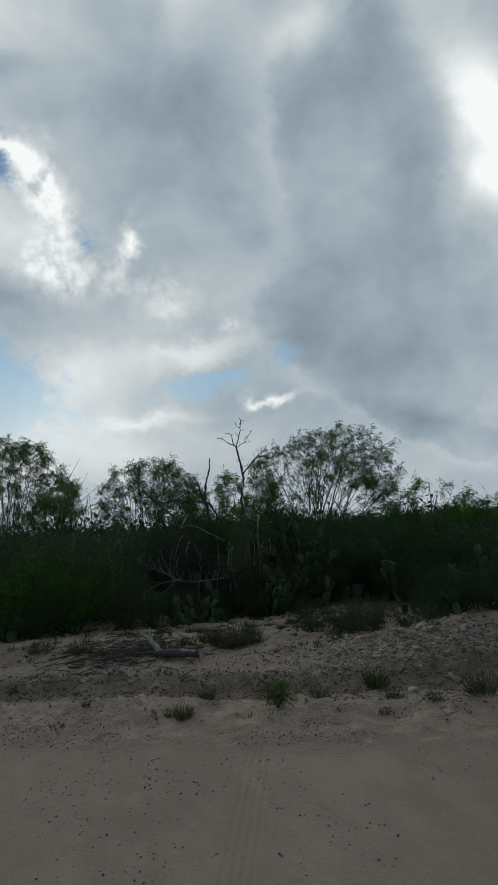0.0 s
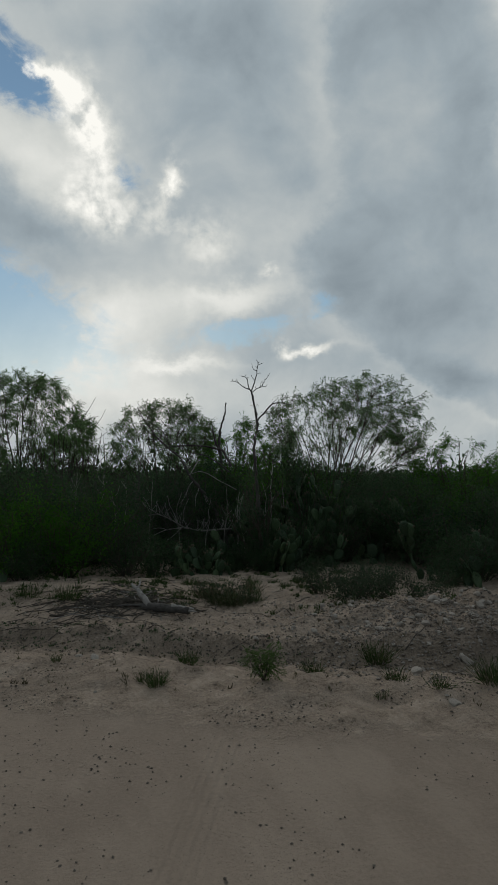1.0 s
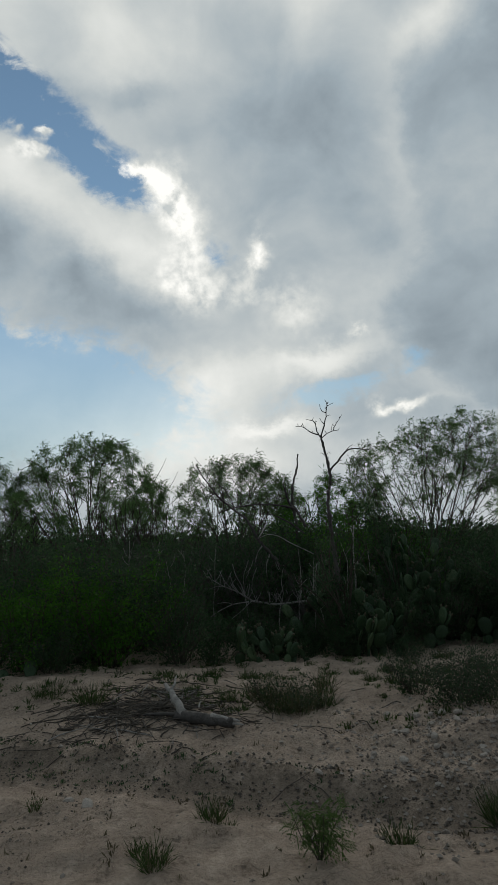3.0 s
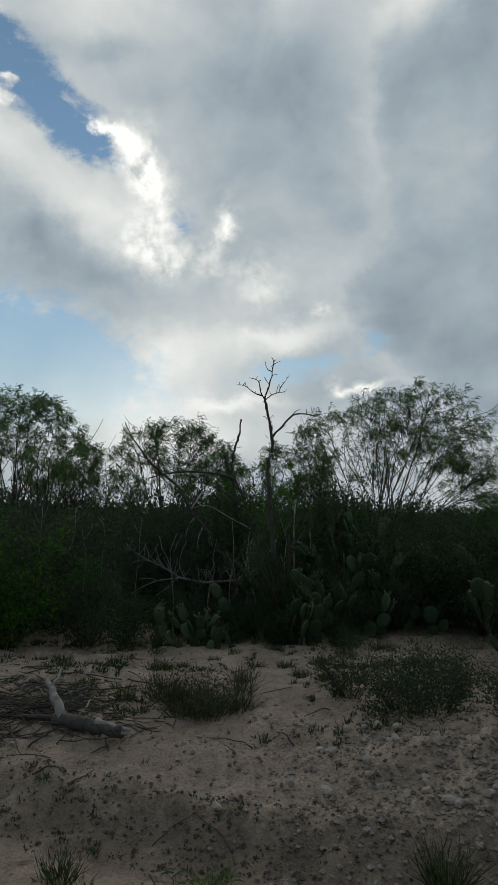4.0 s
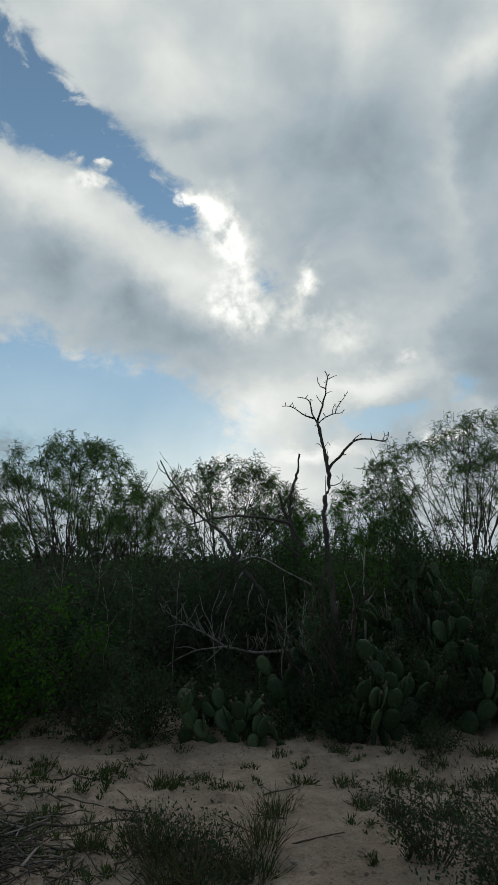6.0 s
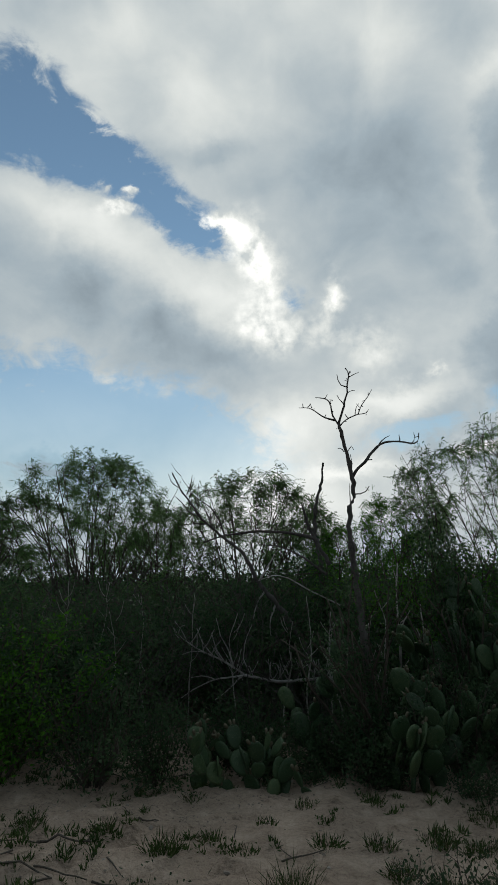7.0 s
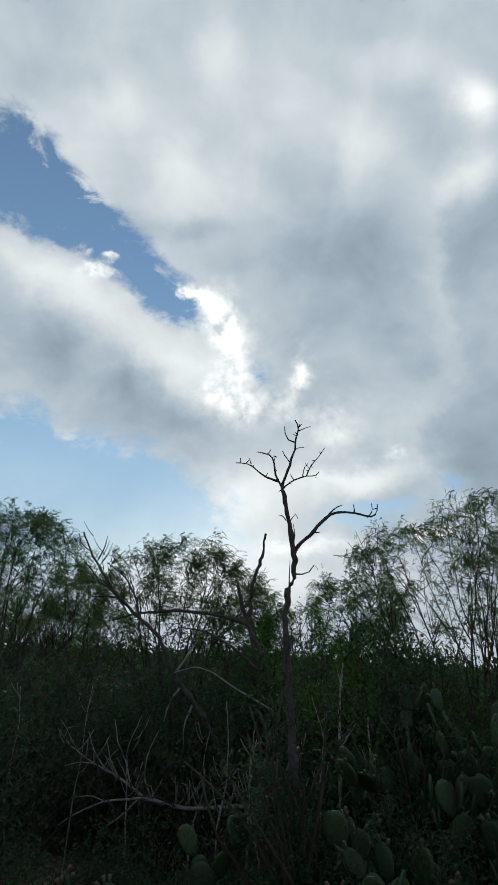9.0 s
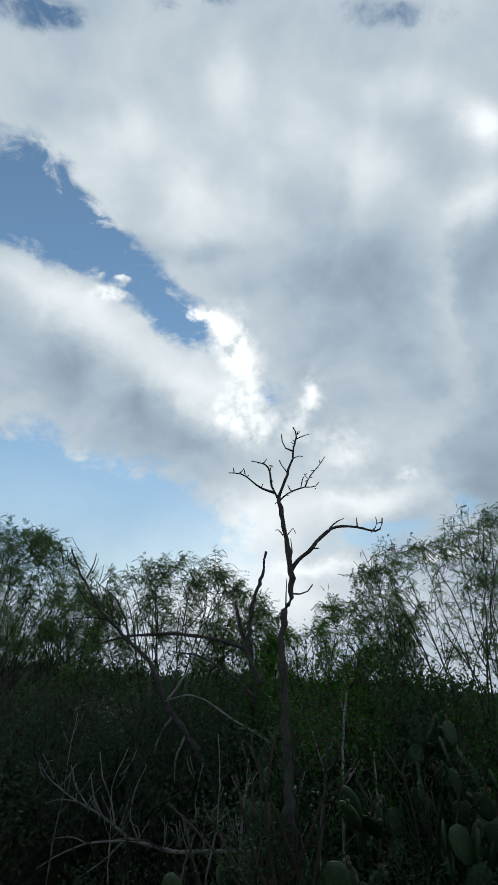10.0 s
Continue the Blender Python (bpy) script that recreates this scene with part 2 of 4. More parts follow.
def leaf_material(name, dark, pale, through=0.3, rough=0.55):
    m = Mat(name)
    rnd = m.node("ShaderNodeNewGeometry").outputs["Random Per Island"]
    patch = m.noise(1.4, 3)
    colour = m.ramp(m.math("MULTIPLY_ADD", rnd, 0.42, m.math("MULTIPLY", m.step(patch, 0.32, 0.68), 0.55)), (0.1, dark), (0.9, pale))
    m.finish(colour, rough, spec=0.06)
    glow = m.node("ShaderNodeBsdfTranslucent")
    plug(glow, "Color", colour)
    both = m.node("ShaderNodeMixShader")
    plug(both, 0, through)
    plug(both, 1, m.bsdf.outputs[0])
    plug(both, 2, glow.outputs[0])
    plug(m.out, "Surface", both.outputs[0])
    return m.mat


def wood_material(name, dark, pale, scale=9.0):
    m = Mat(name)
    grain = m.math("MULTIPLY_ADD", m.noise(scale * 5, 5, 0.7), 0.45, m.math("MULTIPLY", m.noise(scale, 6, 0.65, stretch=(3, 3, 0.6)), 0.55))
    spots = m.noise(3.0, 4)
    colour = m.ramp(m.math("MULTIPLY_ADD", grain, 0.7, m.math("MULTIPLY", spots, 0.35)), (0.3, dark), (0.75, pale))
    peel = m.step(m.noise(scale * 1.2, 6, 0.75), 0.50, 0.62)
    colour = m.mix(m.math("MULTIPLY", peel, 0.4), colour, tuple(c * 0.5 for c in dark))
    return m.finish(colour, 0.85, m.bump(m.math("SUBTRACT", grain, m.math("MULTIPLY", peel, 0.5)), 0.7, 0.012), 0.2)


def stone_material(name, dark, pale):
    m = Mat(name)
    info = m.node("ShaderNodeObjectInfo").outputs["Random"]
    isl = m.node("ShaderNodeNewGeometry").outputs["Random Per Island"]
    n1, n2 = m.noise(14, 6, 0.6), m.noise(60, 4)
    fac = m.math("ADD", m.math("MULTIPLY_ADD", n1, 0.5, m.math("MULTIPLY", info, 0.3)), m.math("MULTIPLY", isl, 0.3))
    colour = m.ramp(fac, (0.2, dark), (0.85, pale))
    return m.finish(colour, 0.9, m.bump(n2, 0.5, 0.006), 0.2)


def cactus_material():
    m = Mat("cactus_skin")
    info = m.node("ShaderNodeObjectInfo").outputs["Random"]
    n = m.noise(6, 4)
    colour = m.ramp(m.math("MULTIPLY_ADD", n, 0.5, m.math("MULTIPLY", info, 0.6)), (0.15, (0.011, 0.030, 0.010)), (0.7, (0.026, 0.058, 0.020)), (1.0, (0.080, 0.115, 0.045)))
    vor = m.node("ShaderNodeTexVoronoi")
    plug(vor, "Vector", m.place())
    vor.inputs["Scale"].default_value = 34
    dots = m.step(vor.outputs["Distance"], 0.22, 0.12)
    colour = m.mix(m.math("MULTIPLY", dots, 0.6), colour, (0.30, 0.28, 0.20))
    return m.finish(colour, 0.6, m.bump(dots, 0.4, 0.006, m.bump(n, 0.2, 0.02)), 0.4)


LEAF_MESQUITE = leaf_material("mesquite_leaf", (0.045, 0.095, 0.030), (0.125, 0.215, 0.075), 0.5)
LEAF_BRUSH = leaf_material("brush_leaf", (0.018, 0.046, 0.021), (0.070, 0.112, 0.052), 0.4)
LEAF_GREEN = leaf_material("green_leaf", (0.026, 0.085, 0.008), (0.080, 0.215, 0.022), 0.45)
LEAF_YOUNG = leaf_material("young_leaf", (0.05, 0.085, 0.025), (0.12, 0.185, 0.06), 0.4)
LEAF_GREY = leaf_material("sage_leaf", (0.020, 0.040, 0.020), (0.066, 0.092, 0.050), 0.3)
GRASS_GREEN = leaf_material("green_grass", (0.024, 0.046, 0.014), (0.070, 0.104, 0.034), 0.3)
GRASS_DRY = leaf_material("dry_grass", (0.065, 0.054, 0.032), (0.15, 0.128, 0.08), 0.25)
BARK = wood_material("live_bark", (0.030, 0.024, 0.018), (0.085, 0.070, 0.055))
DEADWOOD = wood_material("dead_wood", (0.028, 0.025, 0.023), (0.115, 0.105, 0.095))
GREYWOOD = wood_material("weathered_wood", (0.10, 0.092, 0.084), (0.42, 0.395, 0.36))
LITTER = wood_material("litter_wood", (0.032, 0.027, 0.022), (0.13, 0.112, 0.092))
BLEACHED = wood_material("bleached_wood", (0.11, 0.104, 0.097), (0.40, 0.385, 0.36))
STONE = stone_material("pale_limestone", (0.12, 0.098, 0.080), (0.36, 0.32, 0.275))
GRAVEL = stone_material("gravel_stone", (0.045, 0.037, 0.030), (0.22, 0.182, 0.15))
CACTUS = cactus_material()
FRUIT = Mat("cactus_fruit").finish((0.085, 0.075, 0.045), 0.6)


def sand_material():
    m = Mat("sandy_soil")
    p = m.place()
    s = m.node("ShaderNodeSeparateXYZ")
    plug(s, 0, p)
    across = m.math("MULTIPLY_ADD", s.outputs[0], 0.436, m.math("MULTIPLY", s.outputs[1], 0.9))
    n1, n2, n3, n4 = m.noise(0.9, 4), m.noise(5, 6, 0.6), m.noise(40, 6, 0.65), m.noise(160, 3)
    edge = m.math("MULTIPLY_ADD", n1, 0.9, m.math("MULTIPLY_ADD", n2, 0.5, across))
    verge = m.step(edge, 5.75, 6.25)
    wood = m.step(edge, 12.3, 13.4)
    road = m.ramp(m.math("MULTIPLY_ADD", n1, 0.5, m.math("MULTIPLY", n3, 0.5)), (0.25, (0.190, 0.146, 0.114)), (0.75, (0.300, 0.236, 0.185)))
    soil = m.ramp(m.math("MULTIPLY_ADD", n2, 0.75, m.math("MULTIPLY", n3, 0.35)), (0.30, (0.090, 0.069, 0.053)), (0.48, (0.300, 0.233, 0.180)), (0.70, (0.45, 0.358, 0.282)))
    specks = m.step(m.noise(110, 3, 0.7), 0.60, 0.66)
    worn = m.noise(2.3, 5, 0.6, stretch=(1.6, 0.6, 1))
    road = m.mix(m.math("MULTIPLY", m.step(worn, 0.42, 0.70), 0.30), road, (0.36, 0.29, 0.228))
    road = m.mix(m.math("MULTIPLY", m.math("MULTIPLY", specks, m.step(n1, 0.38, 0.62)), 0.55), road, (0.07, 0.056, 0.045))
    crumbs = m.math("MAXIMUM", m.step(m.noise(75, 4, 0.7), 0.58, 0.66), m.step(m.noise(19, 5, 0.7), 0.57, 0.63))
    drift = m.step(m.noise(1.7, 6, 0.68), 0.44, 0.60)
    soil = m.mix(m.math("MULTIPLY", crumbs, m.math("MULTIPLY_ADD", drift, 0.52, 0.12)), soil, (0.075, 0.059, 0.045))
    soil = m.mix(m.math("MULTIPLY", m.math("MULTIPLY", drift, m.step(n2, 0.40, 0.60)), 0.42), soil, (0.095, 0.076, 0.058))
    rut = m.math("MULTIPLY", m.step(m.math("MULTIPLY_ADD", n2, 0.5, across), 6.85, 7.0), m.step(m.math("MULTIPLY_ADD", n2, 0.5, across), 7.5, 7.3))
    soil = m.mix(m.math("MULTIPLY", rut, m.math("MULTIPLY_ADD", n1, 0.8, 0.1)), soil, (0.088, 0.072, 0.055))
    duff = m.ramp(n3, (0.3, (0.055, 0.044, 0.032)), (0.7, (0.14, 0.115, 0.085)))
    colour = m.mix(wood, m.mix(verge, road, soil), duff)
    rubs = m.math("MULTIPLY_ADD", verge, 0.8, 0.2)
    h = m.math("MULTIPLY", m.math("MULTIPLY_ADD", n3, 1.0, m.math("MULTIPLY", n2, 1.2)), rubs)
    # tyre print: ridges across a narrow strip that runs from the verge on to the road
    lane = m.math("MULTIPLY_ADD", s.outputs[0], 0.919, m.math("MULTIPLY", s.outputs[1], -0.395))
    strip = m.math("MULTIPLY", m.step(m.math("ABSOLUTE", m.math("ADD", lane, 0.307)), 0.13, 0.09), m.step(across, 6.1, 5.8))
    ridge = m.math("MULTIPLY", m.math("SINE", m.math("MULTIPLY", lane, 120.0)), strip)
    h = m.math("MULTIPLY_ADD", ridge, 0.07, h)
    fine_bump = m.bump(n4, 0.25, 0.004)
    return m.finish(colour, 0.95, m.bump(h, 0.9, 0.036, fine_bump), 0.12)


SAND = sand_material()


# ---- mesh helpers ----
class Shape:
    """Gathers vertices and faces for one mesh."""

    def __init__(self):
        self.v, self.f, self.n = [], [], 0

    def add(self, verts, faces):
        self.v.append(np.asarray(verts, float).reshape(-1, 3))
        self.f += (np.asarray(faces, int) + self.n).tolist()
        self.n += len(self.v[-1])

    def mesh(self, name, material, smooth=False):
        me = bpy.data.meshes.new(name)
        me.from_pydata(np.concatenate(self.v).tolist() if self.v else [], [], self.f)
        me.materials.append(material)
        if smooth:
            me.polygons.foreach_set("use_smooth", [True] * len(me.polygons))
        return me

    def tube(self, pts, radii, sides=6, rough=0.0, rng=None):
        pts = np.asarray(pts, float)
        radii = np.broadcast_to(np.asarray(radii, float), (len(pts),))
        along = np.gradient(pts, axis=0)
        along /= np.linalg.norm(along, axis=1, keepdims=True) + 1e-9
        ref = np.where(np.abs(along[:, 2:3]) < 0.9, [[0.0, 0, 1]], [[1.0, 0, 0]])
        a = np.cross(along, ref)
        a /= np.linalg.norm(a, axis=1, keepdims=True) + 1e-9
        b = np.cross(along, a)
        ang = np.linspace(0, 2 * np.pi, sides, endpoint=False)
        ring = a[:, None] * np.cos(ang)[None, :, None] + b[:, None] * np.sin(ang)[None, :, None]
        bark = 1 + (rng.normal(0, rough, (len(pts), sides, 1)) if rough else 0)
        verts = pts[:, None] + ring * radii[:, None, None] * bark
        n, k = len(pts), np.arange(sides)
        faces = []
        for i in range(n - 1):
            faces += np.stack([i * sides + k, i * sides + (k + 1) % sides, (i + 1) * sides + (k + 1) % sides, (i + 1) * sides + k], 1).tolist()
        off = self.n
        self.v.append(verts.reshape(-1, 3))
        self.f += [[q + off for q in f] for f in faces]
        self.f.append([off + q for q in range(sides)][::-1])
        self.f.append([off + (n - 1) * sides + q for q in range(sides)])
        self.n += n * sides

    def blades(self, base, axis, side, length, width, mid=0.45):
        """One diamond for each row: base, way, side way."""
        base, axis, side = (np.asarray(q, float) for q in (base, axis, side))
        length = np.broadcast_to(length, (len(base),))[:, None]
        width = np.broadcast_to(width, (len(base),))[:, None]
        m = base + axis * length * mid
        quad = np.stack([base, m + side * width / 2, base + axis * length, m - side * width / 2], 1)
        self.add(quad.reshape(-1, 3), np.arange(len(base) * 4).reshape(-1, 4))


def unit(v):
    v = np.asarray(v, float)
    return v / (np.linalg.norm(v, axis=-1, keepdims=True) + 1e-9)


def part(name, shape, material, parent, label="", smooth=False):
    ob = new(name, shape if isinstance(shape, bpy.types.Mesh) else shape.mesh(name, material, smooth))
    ob.parent = parent
    return tagged(ob, label) if label else ob


def thing(name, at, label, category, group="", kind=""):
    ob = new(name)
    ob.location = at
    ob.empty_display_size = 0.1
    return tagged(ob, label, category, group, kind)


def lattice(seed):
    g = np.random.default_rng(seed).random((64, 64))

    def value(x, y):
        xi, yi = np.floor(x).astype(int), np.floor(y).astype(int)
        fx, fy = x - xi, y - yi
        fx, fy = fx * fx * (3 - 2 * fx), fy * fy * (3 - 2 * fy)
        a, b = g[xi % 64, yi % 64], g[(xi + 1) % 64, yi % 64]
        c, d = g[xi % 64, (yi + 1) % 64], g[(xi + 1) % 64, (yi + 1) % 64]
        return (a * (1 - fx) + b * fx) * (1 - fy) + (c * (1 - fx) + d * fx) * fy - 0.5

    return value


LAT = [lattice(s) for s in (3, 5, 8, 13)]
MOUND = (4.8, 6.35)


def height(x, y):
    """The lie of the ground: road, verge with its rut, low bank, thicket floor, rubble mound."""
    x, y = np.asarray(x, float), np.asarray(y, float)
    v = 0.436 * x + 0.9 * y
    z = np.interp(v, [-40, 2, 5.2, 6.3, 6.75, 6.95, 7.15, 8.8, 10.4, 12, 20], [-0.3, -0.26, -0.24, -0.19, -0.26, -0.24, -0.115, -0.04, -0.17, -0.15, -0.1])
    rough = np.clip((v - 5.0) / 0.8, 0.12, 1)
    z = z + rough * (0.09 * LAT[0](x * 0.8, y * 0.8) + 0.05 * LAT[1](x * 2.6, y * 2.6) + 0.062 * LAT[2](x * 7, y * 7) + 0.036 * LAT[3](x * 15, y * 15))
    s = 0.9 * x - 0.436 * y
    d = (s - (0.9 * MOUND[0] - 0.436 * MOUND[1])) / 1.3, (v - (0.436 * MOUND[0] + 0.9 * MOUND[1])) / 0.70
    return z + 0.30 * np.exp(-(d[0] ** 2 + d[1] ** 2)) * (1 + 0.8 * LAT[2](x * 5, y * 5))


def up(x, y, lift=0.0):
    return (x, y, float(height(x, y)) + lift)


# ---- the ground: one sheet to the horizon ----
def spread(lo, hi, step, reach):
    out = np.geomspace(1, reach, 34)
    return np.concatenate([lo - out[::-1] + 1 - step, np.arange(lo, hi + step / 2, step), hi + out - 1 + step])


gx, gy = spread(-4.5, 10.0, 0.055, 2500), spread(1.5, 12.5, 0.055, 2500)
X, Y = np.meshgrid(gx, gy)
Z = height(X, Y)
ny, nx = X.shape
idx = np.arange(nx * ny).reshape(ny, nx)
quads = np.stack([idx[:-1, :-1], idx[:-1, 1:], idx[1:, 1:], idx[1:, :-1]], -1).reshape(-1, 4)
sheet = Shape()
sheet.add(np.stack([X, Y, Z], -1), quads)
tagged(new("ground", sheet.mesh("ground", SAND, True)), "sandy dirt road and verge with crumbly pale soil", "ground", kind="structure")


# ---- growing plants ----
def wander(rng, start, way, length, n, bend=0.25, lift=0.0):
    pts, d = [np.asarray(start, float)], unit(np.asarray(way, float))
    for _ in range(n):
        d = unit(d + rng.normal(0, bend, 3) * 0.6 + np.array([0, 0, lift]))
        pts.append(pts[-1] + d * length / n)
    return np.array(pts)


def arc(a, b, sag, n=6):
    """A curved line from a to b that bows by sag."""
    q = np.linspace(0, 1, n)[:, None]
    return np.asarray(a) + (np.asarray(b) - np.asarray(a)) * q + np.asarray(sag) * np.sin(q * np.pi)


def pinnate(shape, rng, at, way, size=1.0, sweep=(0.12, 0, -0.28), k=6):
    """Feathery drooping leaves: a row of leaflet pairs on each, swept by the wind."""
    way = unit(way * 0.7 + rng.normal(0, 0.42, way.shape) + np.array(sweep))
    long = rng.uniform(0.09, 0.20, len(at))[:, None] * size
    side = unit(np.cross(way, rng.normal(0, 1, way.shape)))
    for i in range(k):
        q = (i + 0.6) / k
        base = at + way * long * q + np.array([0, 0, -0.05 * size]) * q * q
        for sgn in (1, -1):
            ax = unit(side * sgn * 0.65 + way * 0.85 + np.array([0, 0, -0.25]))
            shape.blades(base, ax, unit(np.cross(ax, way)) * 0.6 + way * 0.6, 0.044 * size, 0.014 * size)


def vase_tree(x, y, top, half, stems, clumps, seed, label, leaf=None, low=0.5, per=50, thick=1.0, size=0.85, tuft=0.17, flat=0.35, fork=0.18, lean=0.0, gaps=-0.32):
    """A many-stemmed tree whose stems diverge from a low fork and branch again; leafy clumps of uneven density hang in the outer crown."""
    rng = np.random.default_rng(seed)
    z0 = float(height(x, y))
    tall = top - z0 - 0.08
    root = thing("mesquite_tree", (x, y, z0), label, "tree", "mesquite trees")
    wood, crown = Shape(), Shape()
    lines, ends = [], []

    def roof(f):
        return tall * (1 - flat * f * f)

    def rod(pts, r0, r1, sides):
        wood.tube(pts, np.linspace(r0, r1, len(pts)) * thick, sides)
        lines.append(pts)

    for i in range(stems):
        f = (i + 0.5) / stems * 2 - 1 + rng.uniform(-0.10, 0.10)
        tip = np.array([f * half * 0.9 + lean, rng.uniform(-0.45, 0.45) * half, roof(f) * rng.uniform(0.78, 0.94)])
        n = 12
        q = np.linspace(0, 1, n)[:, None]
        foot = np.array([f * 0.10, rng.uniform(-0.07, 0.07), -0.08])
        out = np.clip((q - fork) / (1 - fork), 0, 1) ** rng.uniform(0.85, 1.25)
        pts = foot + (tip - foot) * np.concatenate([out, out, q], 1)
        pts[1:] += np.cumsum(rng.normal(0, 0.022, (n - 1, 3)), 0)
        rod(pts, 0.021 * rng.uniform(0.8, 1.25), 0.006, 6)
        for b in range(rng.integers(3, 6)):
            j = rng.integers(4, 10)
            d = unit(pts[j + 1] - pts[j - 1])
            way = unit(d + rng.normal(0, 0.42, 3) * [1, 0.7, 0.3] + [0, 0, 0.12])
            limb = wander(rng, pts[j], way, (tall - pts[j][2]) * rng.uniform(0.45, 0.85), 7, 0.16)
            rod(limb, 0.010, 0.0035, 5)
    joints = np.concatenate([p[3:] for p in lines])
    joints = joints[joints[:, 2] > tall * 0.30]
    tries = 0
    while len(ends) < clumps and tries < clumps * 12:
        tries += 1
        f = rng.uniform(-1, 1)
        g = rng.uniform(-1, 1) * math.sqrt(max(0.03, 1 - f * f)) * 0.65
        z = roof(f) - (roof(f) - low * tall * (1 - 0.25 * abs(f))) * rng.uniform(0, 1) ** 1.35
        end = np.array([f * half + lean, g * half, z + rng.normal(0, 0.05)])
        if LAT[1](np.array(end[0] * 2.6 + seed * 3.7), np.array(z * 2.6 + g)) < gaps:
            continue
        gap = np.linalg.norm(joints - end, axis=1) + np.where(joints[:, 2] > z - 0.12, 3.0, 0.0)
        start = joints[int(np.argmin(gap))]
        limb = arc(start, end, rng.normal(0, 0.05, 3) + [0, 0, 0.03], 6)
        limb[1:-1] += rng.normal(0, 0.014, (4, 3))
        wood.tube(limb, np.linspace(0.0062, 0.003, 6) * thick, 4)
        ends.append(end)
        spots, ways = [limb[3:]], [np.gradient(limb, axis=0)[3:]]
        for k in range(6):
            out = unit(rng.normal(0, 0.65, 3) + unit(end - start) * 0.6 + np.array([0.15, 0, 0.25]))
            twig = wander(rng, limb[rng.integers(3, 6)], out, rng.uniform(0.6, 1.5) * tuft, 4, 0.4, -0.03)
            wood.tube(twig, np.linspace(0.0038, 0.0018, 5), 3)
            spots.append(twig[1:])
            ways.append(np.gradient(twig, axis=0)[1:])
        spots, ways = np.concatenate(spots), unit(np.concatenate(ways))
        n = int(per * rng.uniform(0.4, 1.5))
        pick = rng.integers(0, len(spots), n)
        pinnate(crown, rng, spots[pick] + rng.normal(0, 0.02, (n, 3)), ways[pick], size, (0.42, 0, -0.30))
    part("trunk", wood, BARK, root, "thin dark-barked spreading stems", True)
    part("crown", crown, leaf or LEAF_MESQUITE, root, "feathery grey-green leaves with gaps")
    return root


SPARSE = "sparse mesquite tree with many bare stems"
vase_tree(6.2, 13.5, 3.58, 1.85, 15, 330, 11, "wide vase-shaped mesquite tree with feathery grey-green leaves", low=0.62, per=37, flat=0.20, size=0.66, thick=0.8, fork=0.20, lean=0.42, tuft=0.15)
vase_tree(2.75, 15.6, 3.28, 1.2, 10, 170, 12, "airy mesquite tree with drooping pale leaves", low=0.58, per=36, flat=0.22, size=0.72, thick=0.9)
vase_tree(-0.75, 19.0, 4.25, 2.0, 16, 330, 13, "tall rounded mesquite tree in full leaf", low=0.46, per=38, thick=1.2, size=0.92, flat=0.32)
vase_tree(-4.0, 18.0, 4.0, 1.8, 11, 130, 14, "tall mesquite tree with dense leaves", low=0.45, per=50, thick=1.4, size=1.0)
vase_tree(5.0, 17.0, 2.90, 1.2, 9, 84, 15, "small mesquite tree with yellowish green leaves", LEAF_GREEN, 0.40, per=60)
vase_tree(3.85, 17.6, 2.95, 0.9, 8, 60, 16, "small mesquite tree with sparse leaves", low=0.5, per=50)
vase_tree(1.1, 17.2, 2.9, 1.1, 14, 26, 17, SPARSE, low=0.62, per=46)
vase_tree(-1.9, 15.6, 2.8, 1.2, 14, 44, 18, SPARSE, low=0.62, per=46)
vase_tree(0.3, 15.4, 2.6, 1.0, 14, 20, 19, SPARSE, low=0.68, per=40)
vase_tree(8.8, 12.5, 2.3, 1.2, 10, 80, 20, "low spreading mesquite bush with dark green leaves", LEAF_GREEN, 0.25, per=60, flat=0.3, size=0.7)
vase_tree(10.8, 12.7, 2.0, 1.2, 10, 60, 26, "low spreading mesquite bush with dark green leaves", LEAF_GREEN, 0.25, per=60, flat=0.3, size=0.7)


# ---- the standing dead tree and its fallen neighbours ----
def limb_part(name, parent, pts, r0, r1, material, seed, depth=0.05, label="", sides=7, knots=0.12):
    """A gnarled limb through places given as (x, z) in the tree's own plane, as one part."""
    rng = np.random.default_rng(seed)
    pts = np.array([(p[0], p[2] if len(p) > 2 else 0.0, p[1]) for p in pts], float)
    seg = np.concatenate([[0], np.cumsum(np.linalg.norm(np.diff(pts, axis=0), axis=1))])
    n = max(4, int(seg[-1] / 0.045) + 1)
    q = np.linspace(0, seg[-1], n)
    line = np.stack([np.interp(q, seg, pts[:, k]) for k in range(3)], 1)
    if n > 5:
        line[1:-1] = (line[:-2] + 2 * line[1:-1] + line[2:]) / 4
    drift = np.cumsum(rng.normal(0, depth * 0.08, n))
    line[:, 1] += drift - drift[0]
    line[1:-1, 0] += rng.normal(0, 0.22, n - 2) * min(r0, 0.03)
    lump = rng.normal(0, knots, n)
    r = np.linspace(r0, r1, n) * (1 + (lump + np.roll(lump, 1)) * 0.7)
    s = Shape()
    s.tube(line, r, sides, 0.09 if sides > 6 else 0.0, rng)
    return part(name, s, material, parent, label, True)


dead = thing("dead_tree", (3.86, 11.1, float(height(3.86, 11.1))), "bare standing dead tree with a dark forked trunk", "dead tree")
dz0, dx0 = dead.location.z, 3.86


def D(*pts):
    return [(x - dx0, z - dz0) for x, z in pts]


